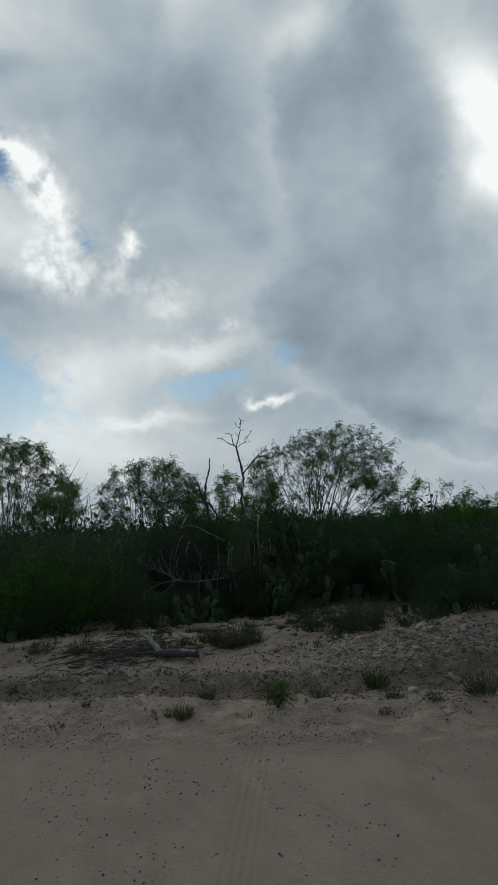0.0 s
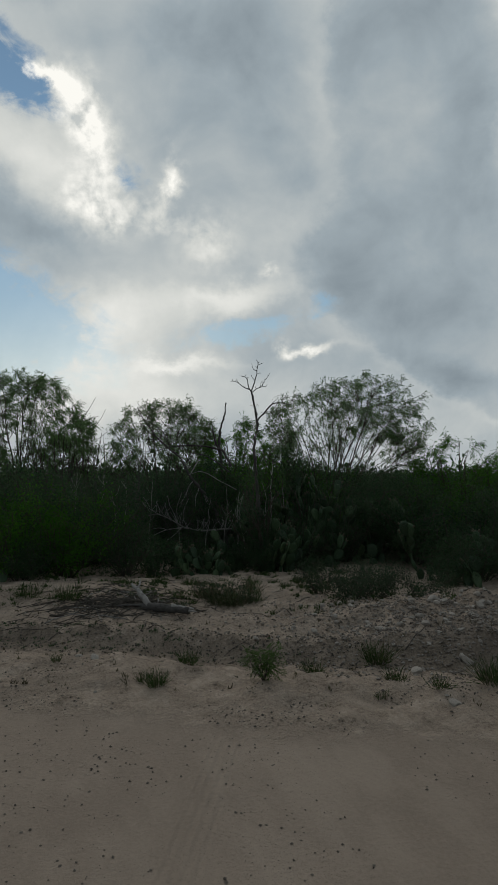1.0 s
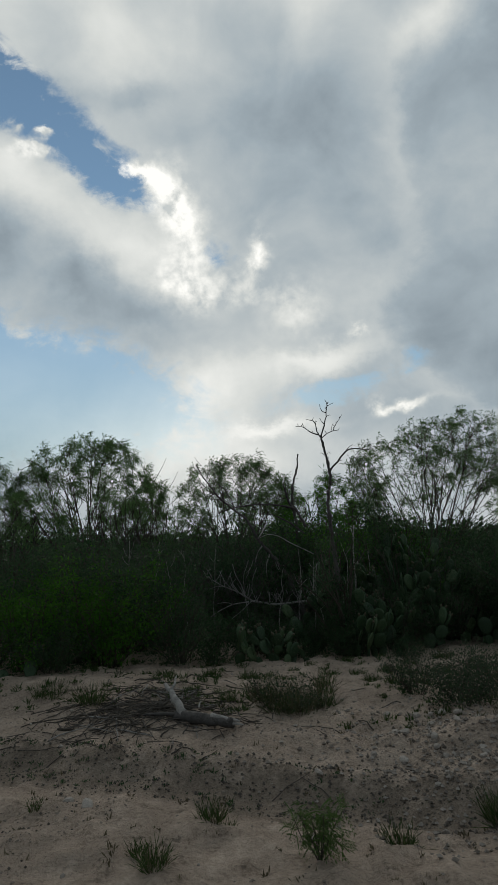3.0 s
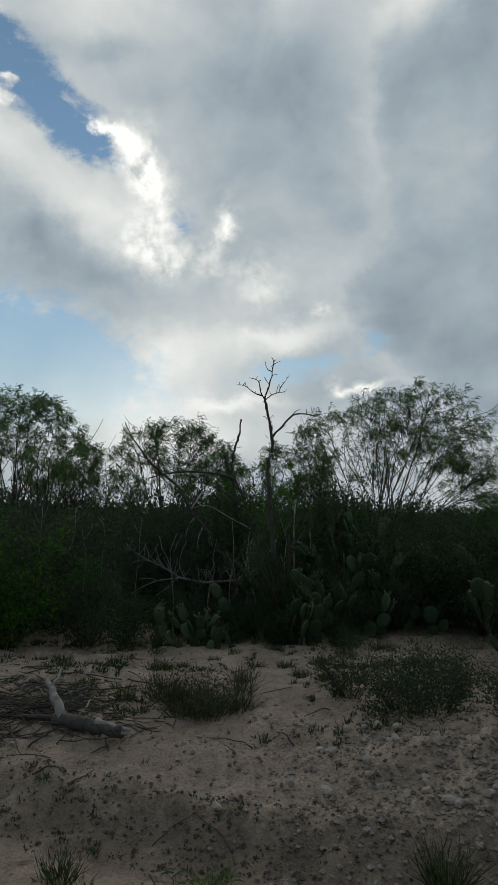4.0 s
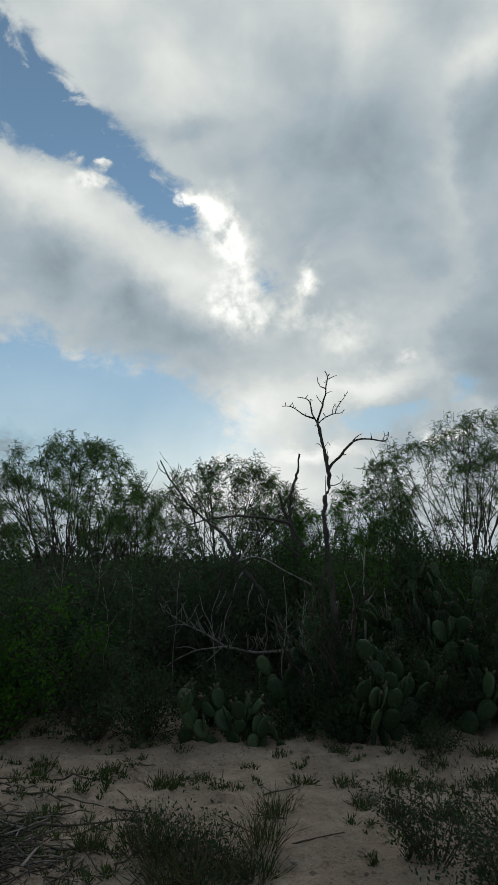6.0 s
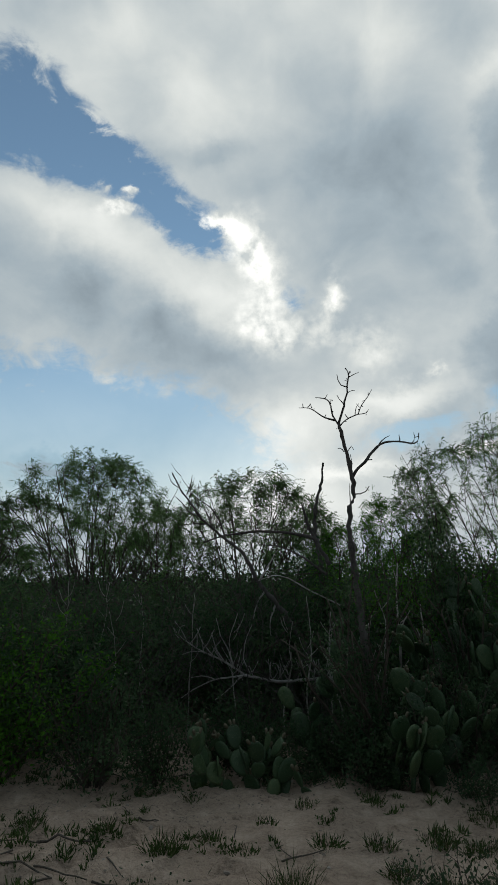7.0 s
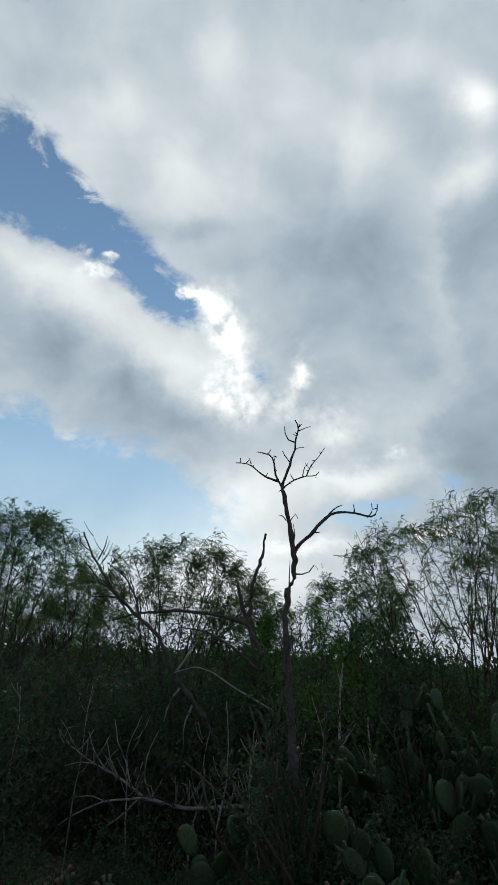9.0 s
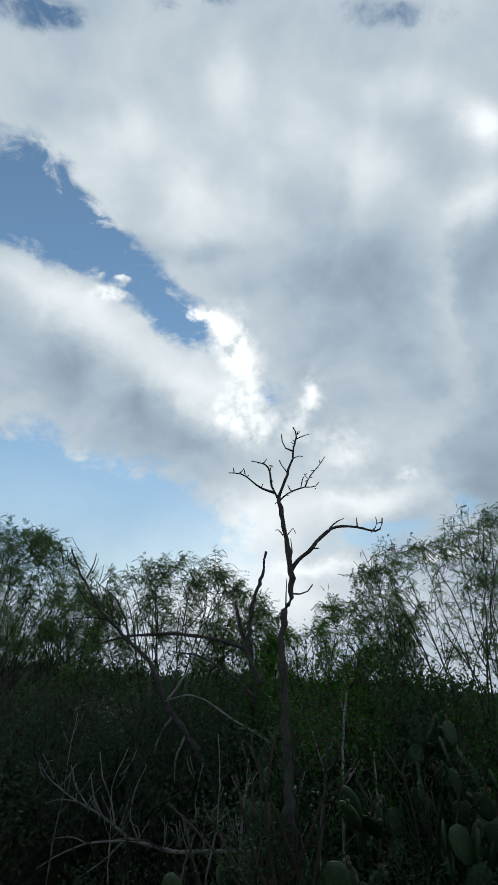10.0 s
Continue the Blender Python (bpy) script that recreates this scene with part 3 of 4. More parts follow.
limb_part("trunk", dead, D((3.88, -0.25), (3.84, 0.6), (3.78, 1.3), (3.745, 1.70), (3.724, 1.93), (3.75, 2.07), (3.774, 2.19), (3.80, 2.265), (3.781, 2.38), (3.745, 2.576), (3.70, 2.80), (3.677, 2.90)), 0.040, 0.016, DEADWOOD, 1, label="dark gnarled trunk")
SIDE_LIMBS = [
    (0.017, D((3.781, 2.37), (3.83, 2.45), (3.917, 2.526), (3.98, 2.61), (4.057, 2.697), (4.15, 2.715), (4.282, 2.711), (4.36, 2.68), (4.425, 2.70), (4.431, 2.79))),
    (0.007, D((4.05, 2.69), (4.10, 2.745), (4.16, 2.774))),
    (0.006, D((4.36, 2.69), (4.40, 2.745), (4.39, 2.80))),
    (0.006, D((4.25, 2.71), (4.245, 2.78))),
]
TOP_LIMBS = [
    (0.013, D((3.677, 2.89), (3.71, 2.99), (3.743, 3.079), (3.757, 3.15), (3.777, 3.213), (3.775, 3.30), (3.802, 3.36), (3.80, 3.41), (3.77, 3.455))),
    (0.007, D((3.776, 3.26), (3.715, 3.28), (3.692, 3.33), (3.685, 3.39))),
    (0.005, D((3.80, 3.36), (3.85, 3.39), (3.90, 3.41))),
    (0.005, D((3.775, 3.20), (3.82, 3.225), (3.85, 3.22))),
    (0.005, D((3.745, 3.08), (3.70, 3.13), (3.675, 3.18))),
    (0.011, D((3.675, 2.89), (3.625, 2.975), (3.612, 3.06), (3.607, 3.135), (3.53, 3.155), (3.468, 3.161))),
    (0.010, D((3.65, 2.93), (3.57, 2.95), (3.518, 2.977), (3.46, 3.03), (3.419, 3.065), (3.36, 3.06), (3.308, 3.058))),
    (0.005, D((3.43, 3.055), (3.415, 3.105))),
]
LOW_LIMBS = [
    (0.009, D((3.68, 2.86), (3.735, 2.925), (3.787, 2.955), (3.87, 2.99), (3.953, 2.985), (3.972, 3.03))),
    (0.006, D((3.87, 2.985), (3.90, 3.075), (3.96, 3.14), (4.014, 3.23))),
    (0.005, D((3.84, 2.975), (3.85, 3.05), (3.88, 3.09))),
    (0.006, D((3.79, 2.22), (3.86, 2.22), (3.90, 2.24), (3.935, 2.29))),
    (0.008, D((3.745, 2.02), (3.752, 2.15), (3.755, 2.32))),
    (0.005, D((3.72, 2.62), (3.69, 2.66), (3.66, 2.655))),
    (0.005, D((3.735, 2.60), (3.79, 2.68), (3.81, 2.64))),
    (0.006, D((3.77, 2.42), (3.79, 2.50), (3.775, 2.60))),
    (0.006, D((3.93, 2.54), (3.98, 2.545))),
]
BRANCHES = []
ALL_BOUGHS = SIDE_LIMBS + TOP_LIMBS + LOW_LIMBS
for k, (r, pts) in enumerate(ALL_BOUGHS):
    BRANCHES.append(limb_part("branch", dead, pts, r, max(0.003, r * 0.35), DEADWOOD, 10 + k, 0.04, sides=5))

rng = np.random.default_rng(31)
for k in (0, 4, 9, 10, 12, 13):
    pts = ALL_BOUGHS[k][1]
    for j in range(6):
        i = rng.integers(1, len(pts))
        q = rng.random()
        x, z = (pts[i - 1][c] * (1 - q) + pts[i][c] * q for c in (0, 1))
        e, up_ = rng.uniform(-0.035, 0.035), rng.uniform(-0.015, 0.05)
        limb_part("spur", BRANCHES[k], [(x, z), (x + e * 0.6, z + up_ * 0.4), (x + e, z + up_)], 0.0045, 0.0025, DEADWOOD, 500 + 10 * k + j, 0.03, sides=4)

snag = thing("dead_tree_stub", (3.75, 13.4, float(height(3.75, 13.4))), "broken dead stub with two bare dark prongs", "dead tree")
dz0, dx0 = snag.location.z, 3.75
limb_part("trunk", snag, D((3.75, -0.2), (3.73, 0.9), (3.703, 1.70), (3.645, 2.055), (3.657, 2.335), (3.681, 2.451), (3.72, 2.56), (3.776, 2.74), (3.765, 2.84), (3.792, 2.95)), 0.055, 0.012, DEADWOOD, 41, label="dark splintered trunk")
limb_part("branch", snag, D((3.66, 1.92), (3.60, 2.04), (3.549, 2.161), (3.52, 2.30), (3.489, 2.412)), 0.028, 0.012, DEADWOOD, 42)
limb_part("branch", snag, D((3.68, 2.42), (3.67, 2.36), (3.69, 2.30)), 0.012, 0.008, DEADWOOD, 43)

lean = thing("leaning_dead_tree", (3.75, 12.75, float(height(3.75, 12.75))), "dead tree leaning over with long bare limbs", "dead tree")
dz0, dx0 = lean.location.z, 3.75
limb_part("trunk", lean, D((3.78, -0.2), (3.62, 0.3), (3.38, 0.788), (3.13, 1.158), (2.91, 1.413), (2.73, 1.77), (2.48, 1.96), (2.19, 2.235), (1.97, 2.566), (1.89, 2.73)), 0.045, 0.007, DEADWOOD, 51, 0.08)
for k, (r, pts) in enumerate([
    (0.026, D((3.74, 1.62), (3.57, 1.93), (3.25, 2.00), (2.90, 2.02), (2.50, 1.975), (2.26, 1.90))),
    (0.018, D((3.70, 1.50), (3.43, 1.71), (3.17, 1.84), (2.92, 1.86))),
    (0.012, D((3.85, 1.15), (3.45, 1.35), (3.25, 1.473), (3.09, 1.512), (2.88, 1.44))),
    (0.014, D((2.90, 1.44), (3.03, 1.62), (3.10, 1.75))),
    (0.012, D((2.52, 1.94), (2.47, 2.12), (2.36, 2.30), (2.16, 2.44))),
    (0.010, D((2.24, 2.19), (2.10, 2.24), (2.02, 2.36), (1.93, 2.44))),
    (0.009, D((2.05, 2.44), (2.12, 2.60), (2.13, 2.70))),
    (0.008, D((1.99, 2.54), (1.88, 2.60), (1.84, 2.72))),
    (0.010, D((2.31, 2.11), (2.14, 2.12), (2.00, 2.10))),
    (0.012, D((3.10, 1.18), (3.02, 0.98), (3.04, 0.80))),
    (0.012, D((2.98, 1.33), (2.88, 1.20), (2.84, 1.02))),
]):
    # limbs against the sky take the darker wood, their backlit shade put into the colour
    limb_part("branch", lean, pts, r, max(0.004, r * 0.35), BLEACHED if k in (2, 3, 9, 10) else DEADWOOD, 60 + k, 0.06, sides=6)
rng = np.random.default_rng(5)
for k in range(22):
    x = rng.uniform(1.98, 2.5)
    z = 2.73 - (x - 1.89) * 1.25 + rng.uniform(-0.08, 0.1)
    w = rng.uniform(-1, 1)
    limb_part("twig", lean, D((x, z), (x + w * 0.08, z + 0.07), (x + w * 0.14, z + 0.15)), 0.005, 0.002, DEADWOOD, 90 + k, 0.08, sides=4)

fallen = thing("fallen_branch", (2.75, 12.4, float(height(2.75, 12.4))), "pale weathered fallen branch with a fan of bare twigs", "branch")
dz0, dx0 = fallen.location.z, 2.75
limb_part("limb", fallen, D((4.05, 0.34), (3.65, 0.42), (3.10, 0.385), (2.72, 0.46)), 0.020, 0.014, BLEACHED, 71, 0.05)
for k, (r, pts) in enumerate([
    (0.013, D((2.74, 0.46), (2.52, 0.60), (2.25, 0.72), (2.03, 0.86), (1.97, 0.95))),
    (0.012, D((2.76, 0.46), (2.42, 0.42), (2.20, 0.33), (2.06, 0.24))),
    (0.008, D((2.52, 0.60), (2.43, 0.72), (2.38, 0.90))),
    (0.008, D((2.62, 0.54), (2.56, 0.72), (2.47, 0.88), (2.43, 1.05))),
    (0.008, D((2.80, 0.46), (2.72, 0.62), (2.74, 0.80), (2.82, 0.98))),
    (0.007, D((2.30, 0.70), (2.18, 0.72), (2.06, 0.68))),
    (0.007, D((2.42, 0.42), (2.30, 0.46), (2.16, 0.44))),
    (0.007, D((2.40, 0.66), (2.28, 0.80), (2.22, 0.95))),
    (0.006, D((3.3, 0.40), (3.34, 0.52), (3.42, 0.56))),
    (0.006, D((3.6, 0.42), (3.68, 0.54), (3.70, 0.70))),
    (0.010, D((2.70, 0.45), (2.55, 0.30), (2.40, 0.20))),
]):
    limb_part("twig", fallen, pts, r * 1.0, 0.004, BLEACHED, 120 + k, 0.10, sides=5)

rng = np.random.default_rng(6)
for k in range(44):
    x = rng.uniform(2.0, 3.9)
    z = (0.88 - (x - 1.97) * 0.56 if x < 2.7 else 0.43) + rng.uniform(-0.03, 0.05)
    w = rng.uniform(-1, 1)
    limb_part("twig", fallen, D((x, z), (x + w * 0.05, z + rng.uniform(0.02, 0.09)), (x + w * 0.12, z + rng.uniform(0.08, 0.2))), 0.006, 0.003, BLEACHED, 160 + k, 0.1, sides=4)

for k, (x, y, h, w) in enumerate([(4.32, 12.0, 1.75, 0.03), (4.62, 12.0, 1.35, 0.026), (3.15, 12.4, 1.2, 0.02), (3.98, 11.5, 1.2, 0.018), (3.55, 11.5, 1.3, 0.02), (3.70, 11.7, 1.0, 0.018), (1.75, 12.2, 1.5, 0.014), (1.2, 12.3, 1.6, 0.014), (2.1, 12.6, 1.5, 0.012), (1.5, 11.9, 1.3, 0.012), (3.35, 11.6, 1.45, 0.016), (3.62, 11.3, 1.25, 0.014), (4.08, 11.6, 1.5, 0.018), (2.6, 12.2, 1.3, 0.013), (0.7, 12.4, 1.7, 0.014)]):
    stalk = thing("dead_sapling", (x, y, float(height(x, y))), "grey dead sapling standing in the thicket", "dead sapling", "dead saplings")
    r = np.random.default_rng(300 + k)
    d = r.uniform(-0.12, 0.12)
    limb_part("trunk", stalk, [(0, -0.1)] + [(d * q + r.normal(0, 0.035), h * q, r.normal(0, 0.03)) for q in (0.2, 0.4, 0.6, 0.8, 1.0)], w * 0.6, w * 0.2, GREYWOOD, 310 + k, 0.05)
    for j in range(4):
        z = h * r.uniform(0.4, 0.95)
        e = r.choice([-1, 1]) * r.uniform(0.04, 0.12)
        limb_part("twig", stalk, [(d * z / h, z), (d * z / h + e * 0.6, z + 0.06), (d * z / h + e, z + r.uniform(0.10, 0.2))], w * 0.25, 0.002, GREYWOOD, 400 + 10 * k + j, 0.1, sides=4)


# ---- the thicket ----
def shrub(name, seed, radius, tall, leaves, leaf, label, size=0.05, at=(0, 0, 0), stems=16, spread_=0.10, group="shrubs of the thicket", wood_mat=None, low=40, twig=1.0):
    """A dense low shrub: crooked stems and many small leaves in uneven clumps."""
    rng = np.random.default_rng(seed)
    root = thing(name, at, label, "shrub", group)
    wood, crown = Shape(), Shape()
    clumps = []
    for i in range(stems):
        ang, lean_ = rng.uniform(0, 2 * np.pi), rng.uniform(0.05, 0.95) * radius / 0.9 / max(tall, 0.1) * 1.5
        way = unit(np.array([math.cos(ang) * lean_, math.sin(ang) * lean_, 0.9]))
        pts = wander(rng, (math.cos(ang) * 0.1 * radius, math.sin(ang) * 0.1 * radius, -0.06), way, tall * rng.uniform(0.7, 1.15), 7, 0.25)
        wood.tube(pts, np.linspace(0.011, 0.004, 8) * tall * twig, 5)
        clumps.append(pts[2:])
        for j in range(5):
            t = wander(rng, pts[rng.integers(2, 8)], unit(way + rng.normal(0, 0.8, 3)), radius * rng.uniform(0.3, 0.7), 4, 0.4)
            wood.tube(t, np.linspace(0.0045, 0.002, 5) * tall * twig, 4)
            clumps.append(t)
    clumps = np.concatenate(clumps)
    if low:
        fill = rng.uniform(-1, 1, (low, 3)) * [radius * 0.9, radius * 0.9, 0] + np.array([0, 0, 1]) * rng.uniform(0.1, tall * 0.6, (low, 1))
        clumps = np.concatenate([clumps, fill])
    c = clumps[rng.integers(0, len(clumps), leaves)] + rng.normal(0, spread_, (leaves, 3))
    c[:, 2] = np.abs(c[:, 2]) + 0.01
    ax = unit(rng.normal(0, 1, (leaves, 3)) + [0, 0, 0.4])
    crown.blades(c, ax, unit(np.cross(ax, rng.normal(0, 1, (leaves, 3)))), rng.uniform(0.6, 1.3, leaves) * size, rng.uniform(0.5, 1.1, leaves) * size * 0.5)
    part("trunk", wood, wood_mat or BARK, root, "crooked branching stems", True)
    part("foliage", crown, leaf, root, "small dense leaves")
    return root


rng = np.random.default_rng(77)
TS = "dense dark green thorn shrub in the thicket"
kinds = [
    shrub("thorn_shrub", 21, 0.9, 1.5, 8000, LEAF_BRUSH, TS, 0.055, up(0.2, 11.6)),
    shrub("thorn_shrub", 22, 0.85, 1.45, 8000, LEAF_BRUSH, TS, 0.05, up(1.1, 12.6)),
    shrub("thorn_shrub", 23, 1.0, 1.5, 8000, LEAF_BRUSH, "tangled dark thorn shrub with fine leaves", 0.05, up(2.6, 13.6)),
]
rows = [(-3.4, 11.4), (-2.2, 11.4), (-1.0, 11.2), (-0.3, 12.6), (0.9, 13.3), (-1.6, 13.0), (-3.0, 13.6), (1.9, 14.2), (4.3, 13.1), (5.4, 13.0), (6.6, 12.6), (4.2, 14.5), (5.5, 14.6),
        (7.0, 14.2), (7.7, 13.0), (0.5, 14.6), (-0.9, 14.6), (3.1, 14.9), (8.4, 14.8), (6.4, 15.8), (4.6, 16.0), (1.4, 16.0), (-2.4, 16.0), (2.8, 13.4), (3.6, 13.3), (0.85, 11.9),
        (6.7, 10.9), (7.6, 10.0), (8.5, 10.6), (9.6, 9.6), (7.4, 11.7), (10.6, 10.6), (11.6, 9.6), (-4.6, 12.4), (6.2, 11.6), (9.8, 12.2), (5.0, 12.6)]
for i, (x, y) in enumerate(rows):
    s = rng.uniform(0.92, 1.10)
    tall = 1.10 if x > 3.8 and y > 12.4 else (0.80 if y < 11.3 and x > 5 else 0.93)
    o = copy_thing(kinds[i % 3], pose(*up(x, y), 0, 0, rng.uniform(0, 360)))
    o.scale = (s, s, s * tall * rng.uniform(0.84, 1.12))
for i, (x, y, h) in enumerate([(8.3, 12.1, 1.65), (9.6, 12.4, 1.6), (10.8, 12.2, 1.55), (7.6, 12.3, 1.5)]):
    shrub("green_shrub", 600 + i, 0.95, h, 9000, LEAF_GREEN, "broad leafy bright green shrub", 0.04, up(x, y), spread_=0.08)
for i, (x, y, h) in enumerate([(4.55, 13.2, 1.80), (5.15, 13.5, 1.95), (4.0, 13.9, 1.6), (5.7, 13.0, 1.65)]):
    shrub("green_shrub", 620 + i, 0.75, h, 7000, LEAF_GREEN, "leafy green shrub in the thicket", 0.038, up(x, y), spread_=0.07)
for i, (x, y, h, r) in enumerate([(0.62, 10.95, 1.30, 0.62), (-0.35, 10.7, 1.15, 0.6)]):
    shrub("green_shrub", 640 + i, r, h, 7000, LEAF_GREEN, "leafy bright green shrub at the edge of the thicket", 0.042, up(x, y), spread_=0.09)
for i, (x, y, h, r) in enumerate([(1.55, 10.75, 0.85, 0.42), (2.0, 11.0, 0.6, 0.3), (0.0, 10.35, 0.6, 0.4), (-0.9, 10.3, 0.7, 0.45), (3.78, 10.9, 0.6, 0.3), (4.05, 11.0, 0.75, 0.32), (3.45, 11.3, 0.5, 0.35), (3.86, 10.96, 1.5, 0.16), (4.55, 11.05, 0.85, 0.35), (5.15, 11.1, 0.9, 0.4), (4.9, 11.7, 1.4, 0.4), (5.6, 11.4, 1.2, 0.4), (6.15, 8.95, 0.6, 0.4), (6.7, 9.0, 0.8, 0.5), (7.2, 8.75, 0.7, 0.5), (2.55, 11.45, 0.6, 0.35), (2.95, 11.3, 0.5, 0.3)]):
    shrub("twiggy_shrub", 660 + i, r, h, 3600, LEAF_BRUSH, "thin twiggy dark shrub with tangled stems", 0.035, up(x, y), stems=22, spread_=0.07, low=50 if i > 3 else 0)
bare = shrub("bare_bush", 680, 0.6, 1.35, 350, LEAF_BRUSH, "grey leafless bush of tangled thin twigs", 0.03, up(1.7, 13.0), stems=26, spread_=0.04, low=0, wood_mat=DEADWOOD, twig=0.45)
for i, (x, y, s) in enumerate([(1.5, 12.1, 0.9), (3.5, 11.8, 0.6), (3.8, 11.4, 0.6), (2.9, 12.7, 1.0), (3.95, 11.0, 0.45), (10.6, 12.2, 1.7), (0.4, 13.4, 1.45), (1.35, 14.0, 1.55), (2.35, 13.9, 1.5), (-0.7, 13.5, 1.45), (3.25, 13.2, 1.35)]):
    o = copy_thing(bare, pose(*up(x, y), 0, 0, 70 * i))
    o.scale = (s, s, s)
scrub = shrub("far_shrub", 25, 1.0, 1.5, 2600, LEAF_BRUSH, "dark shrub far behind the thicket", 0.095, up(7.5, 18.0), spread_=0.14)
for i in range(60):
    x, y = rng.uniform(-18, 30), rng.uniform(18.5, 34)
    o = copy_thing(scrub, pose(*up(x, y), 0, 0, rng.uniform(0, 360)))
    s = rng.uniform(0.78, 1.0)
    o.scale = (s * 1.6, s * 1.6, s)

woods = Shape()
n = 42000
d, ang = rng.uniform(45, 130, n), rng.uniform(-0.95, 1.15, n)
c = np.stack([np.sin(ang) * d, np.cos(ang) * d, np.abs(rng.normal(0, 1, n)) * (0.9 + 0.5 * LAT[0](ang * 30, ang * 30 + 5))], 1)
ax = unit(rng.normal(0, 1, (n, 3)))
woods.blades(c, ax, unit(np.cross(ax, rng.normal(0, 1, (n, 3)))), rng.uniform(0.3, 0.7, n), rng.uniform(0.2, 0.5, n))
tagged(new("distant_brush", woods.mesh("distant_brush", LEAF_BRUSH)), "dark low brush along the far horizon", "brush", kind="stuff")


# ---- prickly pears ----
def pad_mesh(seed):
    rng = np.random.default_rng(seed)
    k, s = 16, Shape()
    ang = np.linspace(0, 2 * np.pi, k, endpoint=False)
    rim = np.stack([np.sin(ang) * 0.5 * (0.86 + 0.14 * -np.cos(ang)), np.zeros(k), 0.5 - np.cos(ang) * 0.5], 1) * (1 + rng.normal(0, 0.012, (k, 1)))
    mid = np.array([0, 0, 0.53])
    inner = mid + (rim - mid) * 0.78
    core = mid + (rim - mid) * 0.4
    fr, bk = np.array([0, 0.065, 0]), np.array([0, -0.065, 0])
    rings = [core + bk * 1.1, inner + bk * 0.95, rim + bk * 0.4, rim + fr * 0.4, inner + fr * 0.95, core + fr * 1.1]
    verts = np.concatenate(rings + [[mid + bk * 1.15], [mid + fr * 1.15]])
    i = np.arange(k)
    j = (i + 1) % k
    faces = []
    for r in range(5):
        faces += np.stack([r * k + i, r * k + j, (r + 1) * k + j, (r + 1) * k + i], 1).tolist()
    faces += [[6 * k, b, a] for a, b in zip(i.tolist(), j.tolist())]
    faces += [[6 * k + 1, 5 * k + a, 5 * k + b] for a, b in zip(i.tolist(), j.tolist())]
    s.v, s.f, s.n = [verts], faces, len(verts)
    return s.mesh("pad", CACTUS, True)


PADS = [pad_mesh(s) for s in (1, 2, 3)]
fs = Shape()
fs.tube([(0, 0, -0.2), (0, 0, 0.2), (0, 0, 0.7), (0, 0, 1.0)], [0.16, 0.30, 0.34, 0.22], 6)
FRUIT_MESH = fs.mesh("fruit", FRUIT, True)


def prickly_pear(x, y, tall, wide, seed, label, count, big=1.0):
    rng = np.random.default_rng(seed)
    root = thing("prickly_pear", up(x, y), label, "cactus", "prickly pears")
    todo, made = [], 0
    for i in range(max(2, int(wide * 5 / big ** 5))):
        p = np.array([rng.uniform(-1, 1) * wide * 0.5, rng.uniform(-1, 1) * wide * 0.35, -0.04])
        todo.append((p, unit(np.array([p[0] * 0.8, p[1] * 0.8, 1]) + rng.normal(0, 0.2, 3)), rng.normal(0, 0.75)))
    while todo and made < count:
        p, way, face = todo.pop(0)
        h = rng.uniform(0.15, 0.26) * big
        w = h * rng.uniform(0.62, 0.95)
        zc = unit(way)
        nrm = unit(np.cross(zc, unit(np.array([math.cos(face), math.sin(face), 0.1]))))
        xc = np.cross(nrm, zc)
        m = Matrix.Identity(4)
        for r in range(3):
            m[r][0], m[r][1], m[r][2], m[r][3] = xc[r] * w, nrm[r] * h * 0.9, zc[r] * h, p[r]
        ob = part("pad", PADS[made % 3], CACTUS, root)
        ob.matrix_basis = m
        made += 1
        top = p + zc * h
        grow = top[2] < tall - 0.15
        for b in range(rng.integers(1, 4) if grow else 0):
            a = rng.uniform(-0.9, 0.9)
            q = p + zc * h * (0.5 + 0.5 * math.cos(a)) * 0.97 + xc * w * 0.5 * math.sin(a) * 0.95
            todo.append((q, unit(zc * math.cos(a) + xc * math.sin(a) + rng.normal(0, 0.15, 3) + [0, 0, 0.6]), face + rng.normal(0, 0.7)))
        if not grow or rng.random() < 0.15:
            for b in range(rng.integers(0, 4)):
                a = rng.uniform(-0.8, 0.8)
                q = p + zc * h * (0.5 + 0.5 * math.cos(a)) + xc * w * 0.5 * math.sin(a)
                f = part("fruit", FRUIT_MESH, FRUIT, ob)
                f.matrix_parent_inverse = m.inverted()
                way2 = Vector(zc * math.cos(a) + xc * math.sin(a))
                f.matrix_basis = Matrix.Translation(q) @ way2.to_track_quat("Z", "Y").to_matrix().to_4x4() @ Matrix.Scale(0.042, 4)
        if rng.random() < 0.35:
            todo.reverse()
    return root


PP = "prickly pear clump with grey-green spiny pads"
NEAR_PEARS = [
    (2.66, 11.1, 0.52, 0.8, 34), (3.12, 10.78, 0.28, 0.4, 8), (4.25, 11.35, 0.8, 0.6, 16), (4.9, 11.45, 1.0, 0.7, 24), (5.4, 11.1, 0.75, 0.7, 18), (4.2, 12.0, 1.45, 0.5, 24),
]
BACK_PEARS = [
    (5.05, 12.0, 1.6, 0.7, 34), (5.55, 11.9, 1.75, 0.6, 34), (6.2, 11.5, 1.3, 0.7, 26), (5.95, 10.9, 0.9, 0.7, 20), (4.7, 12.2, 1.45, 0.6, 26), (6.5, 9.3, 0.9, 0.9, 34), (6.3, 8.8, 0.45, 0.5, 10)
]
